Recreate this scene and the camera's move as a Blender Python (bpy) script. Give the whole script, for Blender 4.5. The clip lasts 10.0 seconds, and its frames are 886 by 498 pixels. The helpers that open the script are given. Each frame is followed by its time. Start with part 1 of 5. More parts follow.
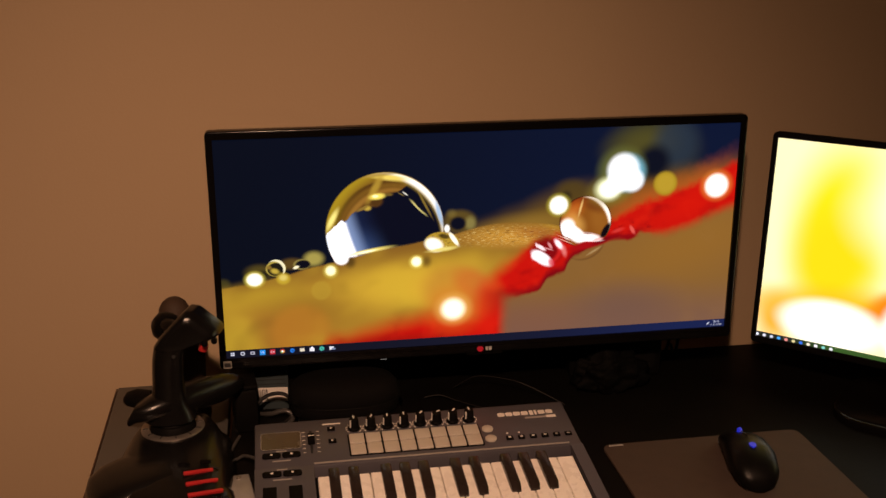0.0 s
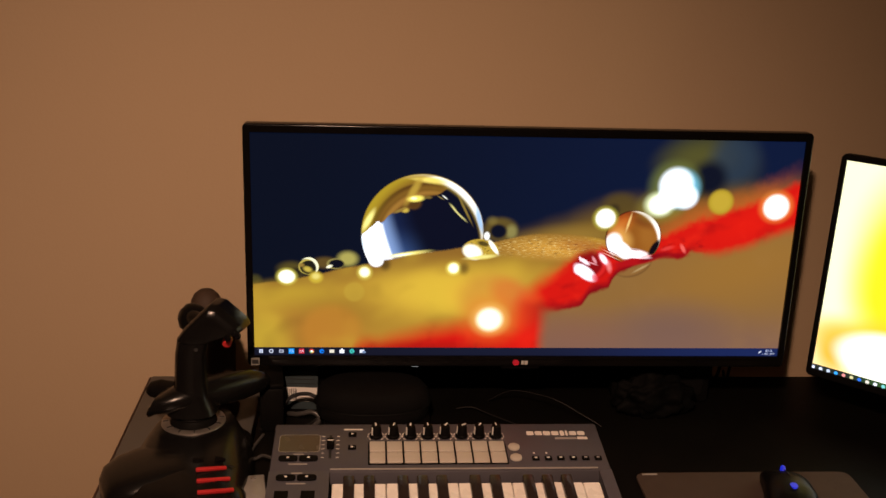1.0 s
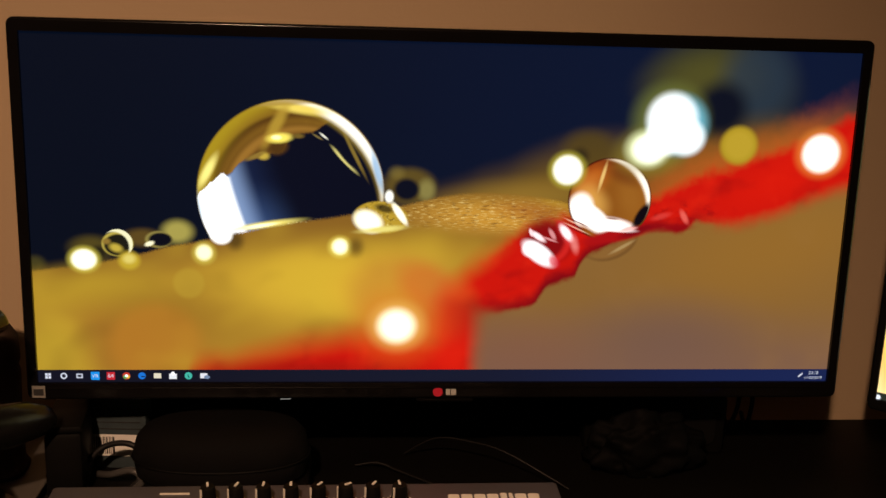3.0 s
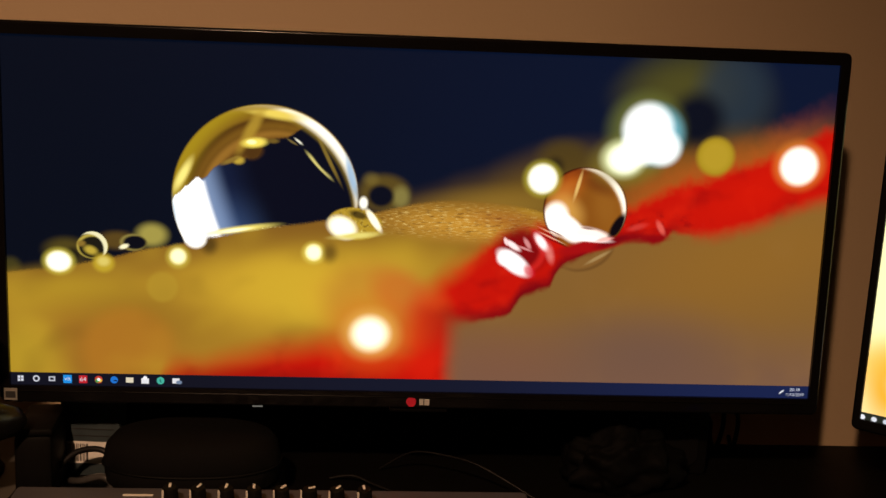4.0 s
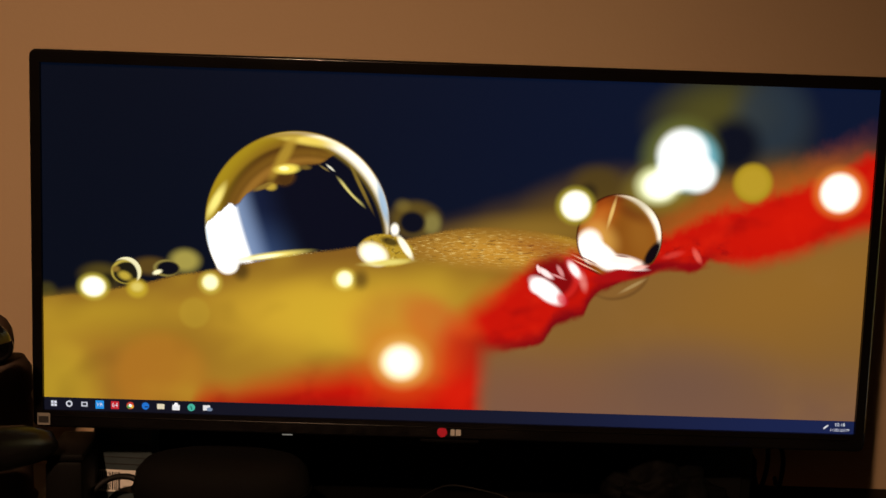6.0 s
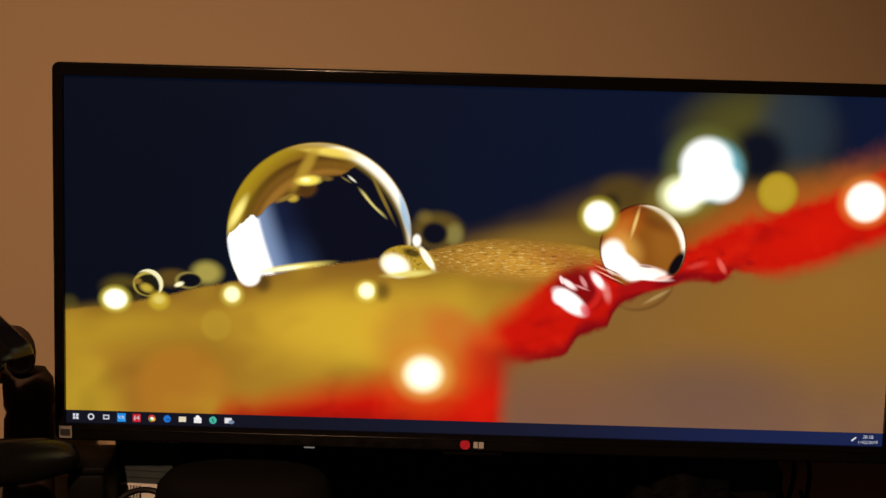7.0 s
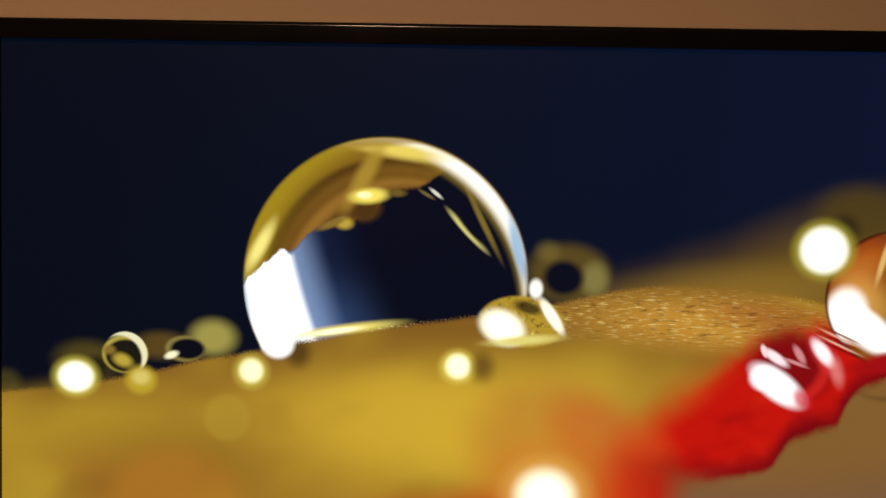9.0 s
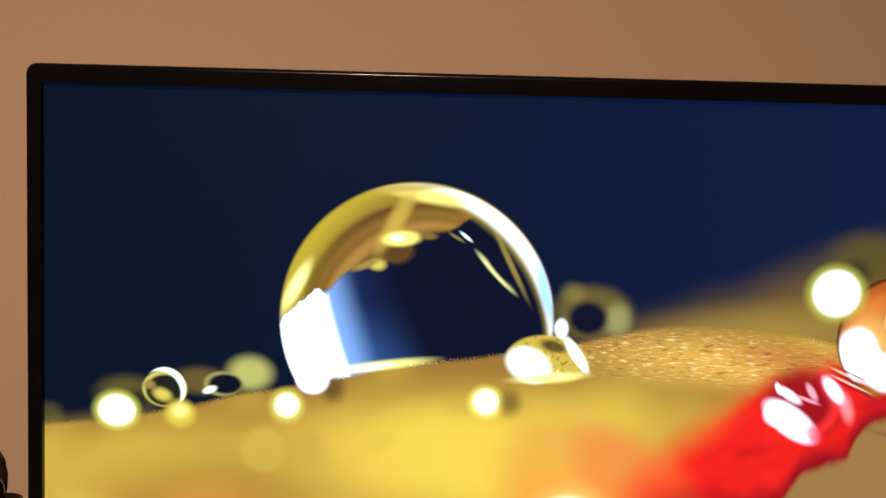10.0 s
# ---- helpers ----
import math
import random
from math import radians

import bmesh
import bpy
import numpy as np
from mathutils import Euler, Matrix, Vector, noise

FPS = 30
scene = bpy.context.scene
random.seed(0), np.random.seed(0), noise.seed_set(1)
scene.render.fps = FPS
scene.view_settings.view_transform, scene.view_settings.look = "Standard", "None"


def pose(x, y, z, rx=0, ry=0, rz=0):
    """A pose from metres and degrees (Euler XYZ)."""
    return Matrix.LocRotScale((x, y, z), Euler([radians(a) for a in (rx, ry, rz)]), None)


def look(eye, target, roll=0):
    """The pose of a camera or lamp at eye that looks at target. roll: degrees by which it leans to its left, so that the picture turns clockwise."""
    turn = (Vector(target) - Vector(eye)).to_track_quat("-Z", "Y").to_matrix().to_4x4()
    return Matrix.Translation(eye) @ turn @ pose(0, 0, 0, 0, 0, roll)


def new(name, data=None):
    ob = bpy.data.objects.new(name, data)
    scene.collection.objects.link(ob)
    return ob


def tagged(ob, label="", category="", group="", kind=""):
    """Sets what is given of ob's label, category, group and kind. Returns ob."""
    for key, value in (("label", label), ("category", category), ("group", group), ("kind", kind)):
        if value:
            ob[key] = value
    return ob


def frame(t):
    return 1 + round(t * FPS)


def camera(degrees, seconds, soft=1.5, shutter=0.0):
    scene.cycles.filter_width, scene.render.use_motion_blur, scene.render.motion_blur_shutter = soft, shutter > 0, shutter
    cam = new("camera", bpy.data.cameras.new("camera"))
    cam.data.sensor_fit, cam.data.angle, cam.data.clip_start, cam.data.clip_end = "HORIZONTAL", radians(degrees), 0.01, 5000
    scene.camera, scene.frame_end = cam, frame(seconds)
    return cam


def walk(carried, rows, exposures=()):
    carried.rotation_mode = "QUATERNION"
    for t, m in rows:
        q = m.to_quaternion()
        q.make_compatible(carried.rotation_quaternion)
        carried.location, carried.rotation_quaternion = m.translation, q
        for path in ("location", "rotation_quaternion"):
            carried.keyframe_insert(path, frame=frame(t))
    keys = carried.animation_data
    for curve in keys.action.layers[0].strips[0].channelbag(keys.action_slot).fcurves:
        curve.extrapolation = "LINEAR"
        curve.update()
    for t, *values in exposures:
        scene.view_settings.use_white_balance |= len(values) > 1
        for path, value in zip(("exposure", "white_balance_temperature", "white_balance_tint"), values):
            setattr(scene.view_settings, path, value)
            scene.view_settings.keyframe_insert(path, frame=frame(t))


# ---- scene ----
cam = camera(45.8, 10.0)
PATH = [
    (0, (-0.267, -1.266, 1.383), (0.047, 0.616, 0.784), -0.1),
    (0.5, (-0.237, -1.245, 1.396), (-0.012, 0.645, 0.782), 1.1),
    (1, (-0.201, -1.229, 1.374), (-0.051, 0.674, 0.779), 1.9),
    (1.2, (-0.211, -1.188, 1.356), (-0.05, 0.715, 0.762), 2.2),
    (1.5, (-0.243, -1.088, 1.303), (-0.01, 0.821, 0.755), 2.8),
    (1.7, (-0.225, -1.021, 1.286), (-0.001, 0.891, 0.745), 2.9),
    (2, (-0.196, -0.926, 1.26), (0.014, 0.981, 0.697), 2.7),
    (2.5, (-0.141, -0.875, 1.18), (0.059, 1.066, 0.74), 2.6),
    (3, (-0.083, -0.844, 1.153), (0.096, 1.1, 0.717), 1.7),
    (4.5, (-0.031, -0.857, 1.097), (0.067, 1.123, 0.828), 2.5),
    (5, (-0.018, -0.858, 1.087), (0.048, 1.128, 0.856), 2.2),
    (5.5, (-0.016, -0.854, 1.09), (0.022, 1.133, 0.861), 2.0),
    (7, (-0.024, -0.846, 1.085), (-0.036, 1.144, 0.887), 1.6),
    (7.5, (-0.02, -0.845, 1.075), (-0.041, 1.147, 0.901), 1.4),
    (8, (-0.038, -0.823, 1.072), (-0.044, 1.169, 0.893), 1.3),
    (8.2, (-0.033, -0.748, 1.062), (-0.114, 1.242, 0.878), 1.5),
    (8.5, (-0.055, -0.628, 1.05), (-0.132, 1.363, 0.877), 1.3),
    (8.7, (-0.063, -0.578, 1.045), (-0.145, 1.419, 0.910), 1.4),
    (9, (-0.068, -0.546, 1.061), (-0.183, 1.447, 0.935), 1.4),
    (9.2, (-0.096, -0.551, 1.106), (-0.171, 1.434, 0.878), 1.4),
    (9.5, (-0.116, -0.559, 1.11), (-0.201, 1.428, 0.902), 1.4),
    (10, (-0.094, -0.567, 1.097), (-0.172, 1.424, 0.926), 1.7),
]
# stops and white balance drift as the phone adjusts
EXPOSURES = [
    (0.0, -0.14, 6600, 20),
    (0.5, -0.04, 6150, 18),
    (1.0, 0.12, 6000, 15),
    (2.0, 0.02, 6000, 11),
    (3.0, -0.08, 6450, 12),
    (4.5, -0.22, 6800, 12),
    (7.5, -0.18, 6850, 12),
    (8.5, -0.24, 6600, 12),
    (9.0, -0.28, 6450, 12),
    (9.5, 0.24, 5500, 8),
    (10.0, 0.58, 5200, 8),
]
walk(cam, [(t, look(eye, target, roll)) for t, eye, target, roll in PATH], EXPOSURES)

# ---- world and lamp ----
world = bpy.data.worlds.new("night")
world.use_nodes = True
world.node_tree.nodes["Background"].inputs["Color"].default_value = (0.01, 0.008, 0.006, 1)
world.node_tree.nodes["Background"].inputs["Strength"].default_value = 0.2
scene.world = world

# one shaded lamp above and behind the viewer: its beam goes to the left part of the wall, its shade glows weakly all round
LAMP = (-0.325, -1.34, 1.81)
lamp_data = bpy.data.lights.new("lamp_beam", "SPOT")
lamp_data.energy, lamp_data.color, lamp_data.shadow_soft_size = 72.0, (1.0, 0.60, 0.36), 0.025
lamp_data.spot_size, lamp_data.spot_blend = radians(86), 1.0
lamp_beam = new("lamp_beam", lamp_data)
lamp_beam.matrix_world = look(LAMP, (-0.36, 0.178, 0.20))
bulb_data = bpy.data.lights.new("lamp_glow", "POINT")
bulb_data.energy, bulb_data.color, bulb_data.shadow_soft_size = 15.0, (1.0, 0.60, 0.36), 0.04
lamp_glow = new("lamp_glow", bulb_data)
lamp_glow.matrix_world = pose(LAMP[0], LAMP[1], LAMP[2] + 0.03)


# ---- material helpers ----
def lin(c):
    """Linear colour from 0 to 255 display values."""
    def one(v):
        v = v / 255
        return v / 12.92 if v <= 0.04045 else ((v + 0.055) / 1.055) ** 2.4
    return (one(c[0]), one(c[1]), one(c[2]), 1)


def surface(name, base, rough=0.5, metal=0.0, vary=0.15, scale=60.0, bump=0.1, fine=900.0, coat=0.0, wear=0.1, specular=0.5):
    """A plain material with stains, fine grain and uneven gloss."""
    m = bpy.data.materials.new(name)
    m.use_nodes = True
    nt = m.node_tree
    b = nt.nodes["Principled BSDF"]
    co = nt.nodes.new("ShaderNodeTexCoord")
    n1 = nt.nodes.new("ShaderNodeTexNoise")
    n1.inputs["Scale"].default_value, n1.inputs["Detail"].default_value = scale, 5
    n2 = nt.nodes.new("ShaderNodeTexNoise")
    n2.inputs["Scale"].default_value, n2.inputs["Detail"].default_value = fine, 2
    nt.links.new(co.outputs["Object"], n1.inputs["Vector"])
    nt.links.new(co.outputs["Object"], n2.inputs["Vector"])
    mix = nt.nodes.new("ShaderNodeMix")
    mix.data_type = "RGBA"
    mix.inputs[6].default_value = (*[c * (1 - vary) for c in base], 1)
    mix.inputs[7].default_value = (*[min(1, c * (1 + vary)) for c in base], 1)
    nt.links.new(n1.outputs["Fac"], mix.inputs[0])
    nt.links.new(mix.outputs[2], b.inputs["Base Color"])
    r = nt.nodes.new("ShaderNodeMapRange")
    r.inputs["To Min"].default_value, r.inputs["To Max"].default_value = max(0.02, rough - wear), min(1, rough + wear)
    nt.links.new(n1.outputs["Fac"], r.inputs["Value"])
    nt.links.new(r.outputs[0], b.inputs["Roughness"])
    b.inputs["Metallic"].default_value = metal
    b.inputs["Coat Weight"].default_value = coat
    b.inputs["Specular IOR Level"].default_value = specular
    if bump:
        bp = nt.nodes.new("ShaderNodeBump")
        bp.inputs["Strength"].default_value, bp.inputs["Distance"].default_value = bump, 0.0006
        nt.links.new(n2.outputs["Fac"], bp.inputs["Height"])
        nt.links.new(bp.outputs[0], b.inputs["Normal"])
    return m


def glow(name, colour, strength):
    m = bpy.data.materials.new(name)
    m.use_nodes = True
    b = m.node_tree.nodes["Principled BSDF"]
    b.inputs["Base Color"].default_value = (0.02, 0.02, 0.02, 1)
    b.inputs["Emission Color"].default_value = lin(colour)
    b.inputs["Emission Strength"].default_value = strength
    return m


class Picture:
    """A picture shown by a lit screen: soft shapes laid over one another, in millimetres from the screen's middle."""

    def __init__(self, name, ground):
        self.m = bpy.data.materials.new(name)
        self.m.use_nodes = True
        self.nt = self.m.node_tree
        co = self.nt.nodes.new("ShaderNodeTexCoord")
        v = self.nt.nodes.new("ShaderNodeVectorMath")
        v.operation = "MULTIPLY"
        v.inputs[1].default_value = (1000, 0, 1000)
        self.nt.links.new(co.outputs["Object"], v.inputs[0])
        self.p = self.place = v.outputs[0]
        self.out = None
        self.ground = lin(ground)
        self.xz()

    def xz(self):
        s = self.nt.nodes.new("ShaderNodeSeparateXYZ")
        self.nt.links.new(self.p, s.inputs[0])
        self.x, self.y = s.outputs[0], s.outputs[2]

    def maths(self, op, a, b=0.0):
        n = self.nt.nodes.new("ShaderNodeMath")
        n.operation = op
        for k, v in ((0, a), (1, b)):
            if isinstance(v, (int, float)):
                n.inputs[k].default_value = v
            else:
                self.nt.links.new(v, n.inputs[k])
        return n.outputs[0]

    def step(self, value, lo, hi):
        """0 at lo, 1 at hi, smooth between."""
        n = self.nt.nodes.new("ShaderNodeMapRange")
        n.interpolation_type = "SMOOTHSTEP"
        n.inputs["From Min"].default_value, n.inputs["From Max"].default_value = lo, hi
        self.nt.links.new(value, n.inputs["Value"])
        return n.outputs[0]

    def over(self, fac, colour, alpha=1.0, gain=1.0):
        if alpha != 1.0:
            fac = self.maths("MULTIPLY", fac, alpha)
        n = self.nt.nodes.new("ShaderNodeMix")
        n.data_type = "RGBA"
        c = lin(colour)
        n.inputs[7].default_value = (c[0] * gain, c[1] * gain, c[2] * gain, 1)
        n.inputs[6].default_value = self.ground
        if self.out is not None:
            self.nt.links.new(self.out, n.inputs[6])
        self.nt.links.new(fac, n.inputs[0])
        self.out = n.outputs[2]
        # the next shape hangs on this one, which keeps the shader's working memory small
        v = self.nt.nodes.new("ShaderNodeVectorMath")
        v.operation = "MULTIPLY_ADD"
        v.inputs[1].default_value = (1e-7, 1e-7, 1e-7)
        self.nt.links.new(self.out, v.inputs[0])
        self.nt.links.new(self.place, v.inputs[2])
        self.p = v.outputs[0]

    def blob(self, x, y, rx, ry=None, turn=0.0, soft=0.1):
        """The mask of an ellipse; soft is the part of its radius over which it fades."""
        n = self.nt.nodes.new("ShaderNodeMapping")
        n.vector_type = "TEXTURE"
        n.inputs["Location"].default_value = (x, 0, y)
        n.inputs["Rotation"].default_value = (0, radians(-turn), 0)
        n.inputs["Scale"].default_value = (rx, 1, ry or rx)
        self.nt.links.new(self.p, n.inputs["Vector"])
        v = self.nt.nodes.new("ShaderNodeVectorMath")
        v.operation = "LENGTH"
        self.nt.links.new(n.outputs[0], v.inputs[0])
        return self.step(v.outputs["Value"], 1 + soft, 1 - soft)

    def disc(self, colour, x, y, rx, ry=None, turn=0.0, soft=0.1, alpha=1.0, gain=1.0, inside=None):
        f = self.blob(x, y, rx, ry, turn, soft)
        if inside is not None:
            f = self.maths("MULTIPLY", f, inside)
        self.over(f, colour, alpha, gain)

    def crescent(self, colour, x, y, r, dx, dy, r2, soft=0.05, alpha=1.0, gain=1.0, soft2=0.06):
        a = self.blob(x, y, r, soft=soft)
        b = self.blob(x + dx, y + dy, r2, soft=soft2)
        self.over(self.maths("MULTIPLY", a, self.maths("SUBTRACT", 1.0, b)), colour, alpha, gain)

    def rect(self, colour, x, y, w, h, turn=0.0, alpha=1.0, gain=1.0, edge=0.06):
        n = self.nt.nodes.new("ShaderNodeMapping")
        n.vector_type = "TEXTURE"
        n.inputs["Location"].default_value = (x, 0, y)
        n.inputs["Rotation"].default_value = (0, radians(-turn), 0)
        n.inputs["Scale"].default_value = (w / 2, 1, h / 2)
        self.nt.links.new(self.p, n.inputs["Vector"])
        v = self.nt.nodes.new("ShaderNodeVectorMath")
        v.operation = "ABSOLUTE"
        self.nt.links.new(n.outputs[0], v.inputs[0])
        s = self.nt.nodes.new("ShaderNodeSeparateXYZ")
        self.nt.links.new(v.outputs[0], s.inputs[0])
        f = self.step(self.maths("MAXIMUM", s.outputs[0], s.outputs[2]), 1 + edge, 1 - edge)
        self.over(f, colour, alpha, gain)

    def line(self, points, wobble=None):
        """The height of a smooth line through points, as a function of x."""
        n = self.nt.nodes.new("ShaderNodeValToRGB")
        ramp = n.color_ramp
        ramp.interpolation = "CARDINAL"
        points = sorted(points)
        while len(ramp.elements) < len(points):
            ramp.elements.new(0.5)
        for e, (x, y) in zip(ramp.elements, points):
            v = (y + 200) / 400
            e.position, e.color = (x + 350) / 700, (v, v, v, 1)
        f = self.maths("DIVIDE", self.maths("ADD", self.x, 350.0), 700.0)
        self.nt.links.new(f, n.inputs["Fac"])
        y = self.maths("SUBTRACT", self.maths("MULTIPLY", n.outputs["Color"], 400.0), 200.0)
        if wobble is not None:
            y = self.maths("ADD", y, wobble)
        return y

    def below(self, y, soft):
        return self.step(self.maths("SUBTRACT", self.y, y), soft, -soft)

    def side(self, x1, y1, x2, y2):
        """Distance from the line through two points, positive to the left of its direction."""
        n = math.hypot(x2 - x1, y2 - y1)
        a, c = -(y2 - y1) / n, (x2 - x1) / n
        return self.maths("SUBTRACT", self.maths("ADD", self.maths("MULTIPLY", self.x, a), self.maths("MULTIPLY", self.y, c)), a * x1 + c * y1)

    def noise(self, scale, size, detail=3.0, stretch=(1, 1, 1)):
        """Noise of about -size to size."""
        mp = self.nt.nodes.new("ShaderNodeMapping")
        mp.inputs["Scale"].default_value = stretch
        self.nt.links.new(self.p, mp.inputs["Vector"])
        n = self.nt.nodes.new("ShaderNodeTexNoise")
        n.inputs["Scale"].default_value, n.inputs["Detail"].default_value = scale, detail
        self.nt.links.new(mp.outputs[0], n.inputs["Vector"])
        return self.maths("MULTIPLY", self.maths("SUBTRACT", n.outputs["Fac"], 0.5), 4 * size)

    def done(self, strength=1.0):
        b = self.nt.nodes["Principled BSDF"]
        b.inputs["Base Color"].default_value = (0.003, 0.003, 0.003, 1)
        b.inputs["Roughness"].default_value = 0.3
        b.inputs["Specular IOR Level"].default_value = 0.03
        b.inputs["Emission Strength"].default_value = strength
        self.nt.links.new(self.out, b.inputs["Emission Color"])
        return self.m


def raindrop_picture():
    """Water drops on a yellow and red petal against dark blue, with a taskbar along the foot."""
    q = Picture("raindrop_picture", (5, 13, 28))
    q.over(q.step(q.x, -340, 340), (12, 24, 52))
    grain = q.noise(0.9, 1.2)
    ragged = q.maths("MULTIPLY", q.noise(0.09, 3.2, 4), q.step(q.x, 20.3, 72.1))
    # out-of-focus drop and far petal at the back
    q.disc((52, 52, 30), 220.6, 102.9, 55.4, 48.0, soft=0.45, alpha=0.75)
    q.disc((88, 84, 36), 204.6, 117.9, 38.8, 22.2, turn=10, soft=0.8, alpha=0.8)
    q.disc((40, 56, 72), 250.5, 115.5, 28.6, 33.2, soft=0.5, alpha=0.75)
    far = q.line([(-350.4, -193.9), (-128.5, -51.8), (-74.1, -7.4), (-28.2, 6.6), (17.0, 23.1), (53.6, 37.5), (99.2, 57.7), (164.1, 64.7), (247.7, 76.2), (313.3, 80.5), (340.8, 90.8)])
    q.over(q.below(far, 22), (112, 84, 30), 0.95)
    q.disc((150, 96, 34), 244.5, 54.6, 60.0, 16.6, turn=12, soft=0.9, alpha=0.6)
    q.disc((156, 120, 46), 54.5, 16.1, 55.4, 12.9, turn=6, soft=0.9, alpha=0.8)
    q.disc((12, 17, 32), 221.2, 93.7, 21.2, soft=0.5)
    q.disc((86, 68, 28), 113.1, 59.1, 20.3, 13.8, soft=0.5, alpha=0.85)
    q.disc((24, 22, 20), 105.5, 52.4, 6.5, soft=0.7, alpha=0.7)
    # large drop
    cx, cy, r = -129.5, 18.8, 74.8
    drop = q.blob(cx, cy, r, soft=0.016)
    core = q.blob(cx, cy, r - 3.0, soft=0.04)
    arcs = q.noise(0.05, 1.0, 3, (0.5, 1, 1))
    q.over(drop, (138, 100, 30))
    q.disc((112, 74, 28), cx + 6, cy - 8, r * 0.86, soft=0.2, inside=drop)
    q.over(q.maths("MULTIPLY", core, q.step(arcs, 0.1, 1.3)), (184, 142, 46), 0.7)
    q.crescent((80, 48, 18), cx + 3, cy - 3, r * 0.90, 4.0, -3.2, r * 0.90, soft=0.03, alpha=0.85, soft2=0.05)
    q.crescent((170, 122, 48), cx + 8, cy - 8, r * 0.83, 5.0, -4.0, r * 0.83, soft=0.04, alpha=0.8, soft2=0.05)
    q.crescent((84, 52, 22), cx + 10, cy - 14, r * 0.80, 4.0, -3.0, r * 0.795, soft=0.05, alpha=0.8, soft2=0.05)
    q.crescent((150, 106, 40), cx + 14, cy - 20, r * 0.76, 4.0, -4.0, r * 0.755, soft=0.05, alpha=0.7, soft2=0.06)
    # bright yellow rim away from the light, fading inwards
    q.crescent((186, 158, 32), cx, cy, r, 15.0, -6.0, r + 5.5, soft=0.02, alpha=0.8, soft2=0.10)
    q.disc((250, 236, 130), -196.2, 35.4, 3.2, 12.9, turn=-28, soft=0.7, inside=drop, gain=1.25)
    edge = q.line([(-205.0, 8.7), (-186.0, 29.8), (-178.3, 32.8), (-173.8, 39.4), (-165.2, 45.7), (-151.5, 46.7), (-147.0, 50.5), (-135.2, 53.2), (-131.7, 62.1), (-124.4, 66.0), (-110.8, 69.3), (-102.2, 75.5), (-88.6, 78.3), (-74.5, 64.2), (-63.3, 43.9), (-54.9, 23.4)], q.noise(0.35, 0.7))
    dark = q.maths("MULTIPLY", q.below(edge, 1.5), core)
    q.over(dark, (7, 12, 30))
    # band of light inside the drop with a blue fall-off
    lean = q.side(-165.3, -11.7, -179.2, 32.8)
    low = q.step(q.y, cy + 14.0, cy - 32.0)
    q.over(q.maths("MULTIPLY", dark, q.step(lean, -44.0, -4.0)), (30, 46, 86), 0.6)
    q.over(q.maths("MULTIPLY", q.maths("MULTIPLY", dark, low), q.step(lean, -48.0, 0.0)), (80, 112, 166), 0.5)
    q.over(q.maths("MULTIPLY", dark, q.step(lean, -19.0, 1.0)), (150, 178, 222), 0.75)
    bent = q.maths("ADD", lean, q.maths("MULTIPLY", q.blob(-168.4, 11.0, 32.3, 21.2, turn=-70, soft=0.9), -2.5))
    lid = q.line([(-207.8, 12.3), (-203.3, 17.1), (-195.1, 24.8), (-189.7, 29.2), (-184.3, 34.0), (-180.6, 31.8), (-175.1, 33.8), (-158.7, 38.1)], q.noise(0.3, 1.1))
    white = q.maths("MULTIPLY", q.maths("MULTIPLY", q.below(lid, 1.4), drop), q.step(bent, -4.0, 2.5))
    q.over(white, (250, 254, 255), 1.0, 1.8)
    q.disc((120, 186, 230), -203.2, 3.2, 1.8, 15.7, turn=8, soft=0.7, alpha=0.7, inside=drop)
    # white crescent towards the light: yellow at its upper end, blue at its foot
    q.crescent((190, 160, 60), cx, cy, r - 0.6, -15.0, -18.0, r + 13.6, soft=0.015, soft2=0.05)
    q.crescent((250, 250, 236), cx, cy, r - 1.0, -14.2, -15.8, r + 13.4, soft=0.02, gain=1.5, soft2=0.035)
    q.disc((150, 196, 236), -60.4, 38.0, 2.8, 16.6, turn=16, soft=0.6, alpha=0.85, inside=drop)
    q.disc((240, 214, 96), -123.0, 87.1, 21.2, 3.7, turn=-8, soft=0.7, inside=drop, gain=1.2)
    q.disc((176, 140, 44), -136.8, 91.1, 27.7, 2.3, turn=4, soft=0.7, alpha=0.8, inside=drop)
    q.disc((196, 160, 56), -141.0, 74.5, 4.2, 19.4, turn=-28, soft=0.7, alpha=0.8, inside=core)
    q.disc((206, 172, 66), -79.2, 51.2, 1.4, 17.5, turn=27, soft=0.7, alpha=0.4, inside=core)
    q.disc((230, 218, 130), -86.9, 46.3, 1.8, 12.9, turn=44, soft=0.5, gain=1.1)
    q.disc((8, 13, 30), -85.1, 47.7, 2.3, 13.8, turn=42, soft=0.5)
    q.disc((240, 240, 220), -103.8, 65.4, 0.9, 3.7, turn=52, soft=0.6)
    q.disc((120, 104, 60), -108.9, 64.8, 0.9, 4.2, turn=60, soft=0.6)
    # hanging tip at the top of the dark part
    q.disc((86, 56, 22), -139.8, 55.8, 7.4, 5.5, turn=20, soft=0.5)
    q.disc((244, 224, 96), -139.0, 63.2, 9.2, 3.7, turn=6, soft=0.5, gain=1.3)
    q.disc((255, 250, 180), -141.3, 63.6, 3.7, 1.8, soft=0.5, gain=1.4)
    q.disc((206, 176, 66), -151.6, 48.5, 4.2, 2.8, soft=0.6)
    q.disc((150, 120, 50), -158.0, 48.3, 7.4, 1.8, turn=24, soft=0.6)
    q.disc((120, 96, 40), -124.0, 65.1, 4.2, 1.8, soft=0.6)
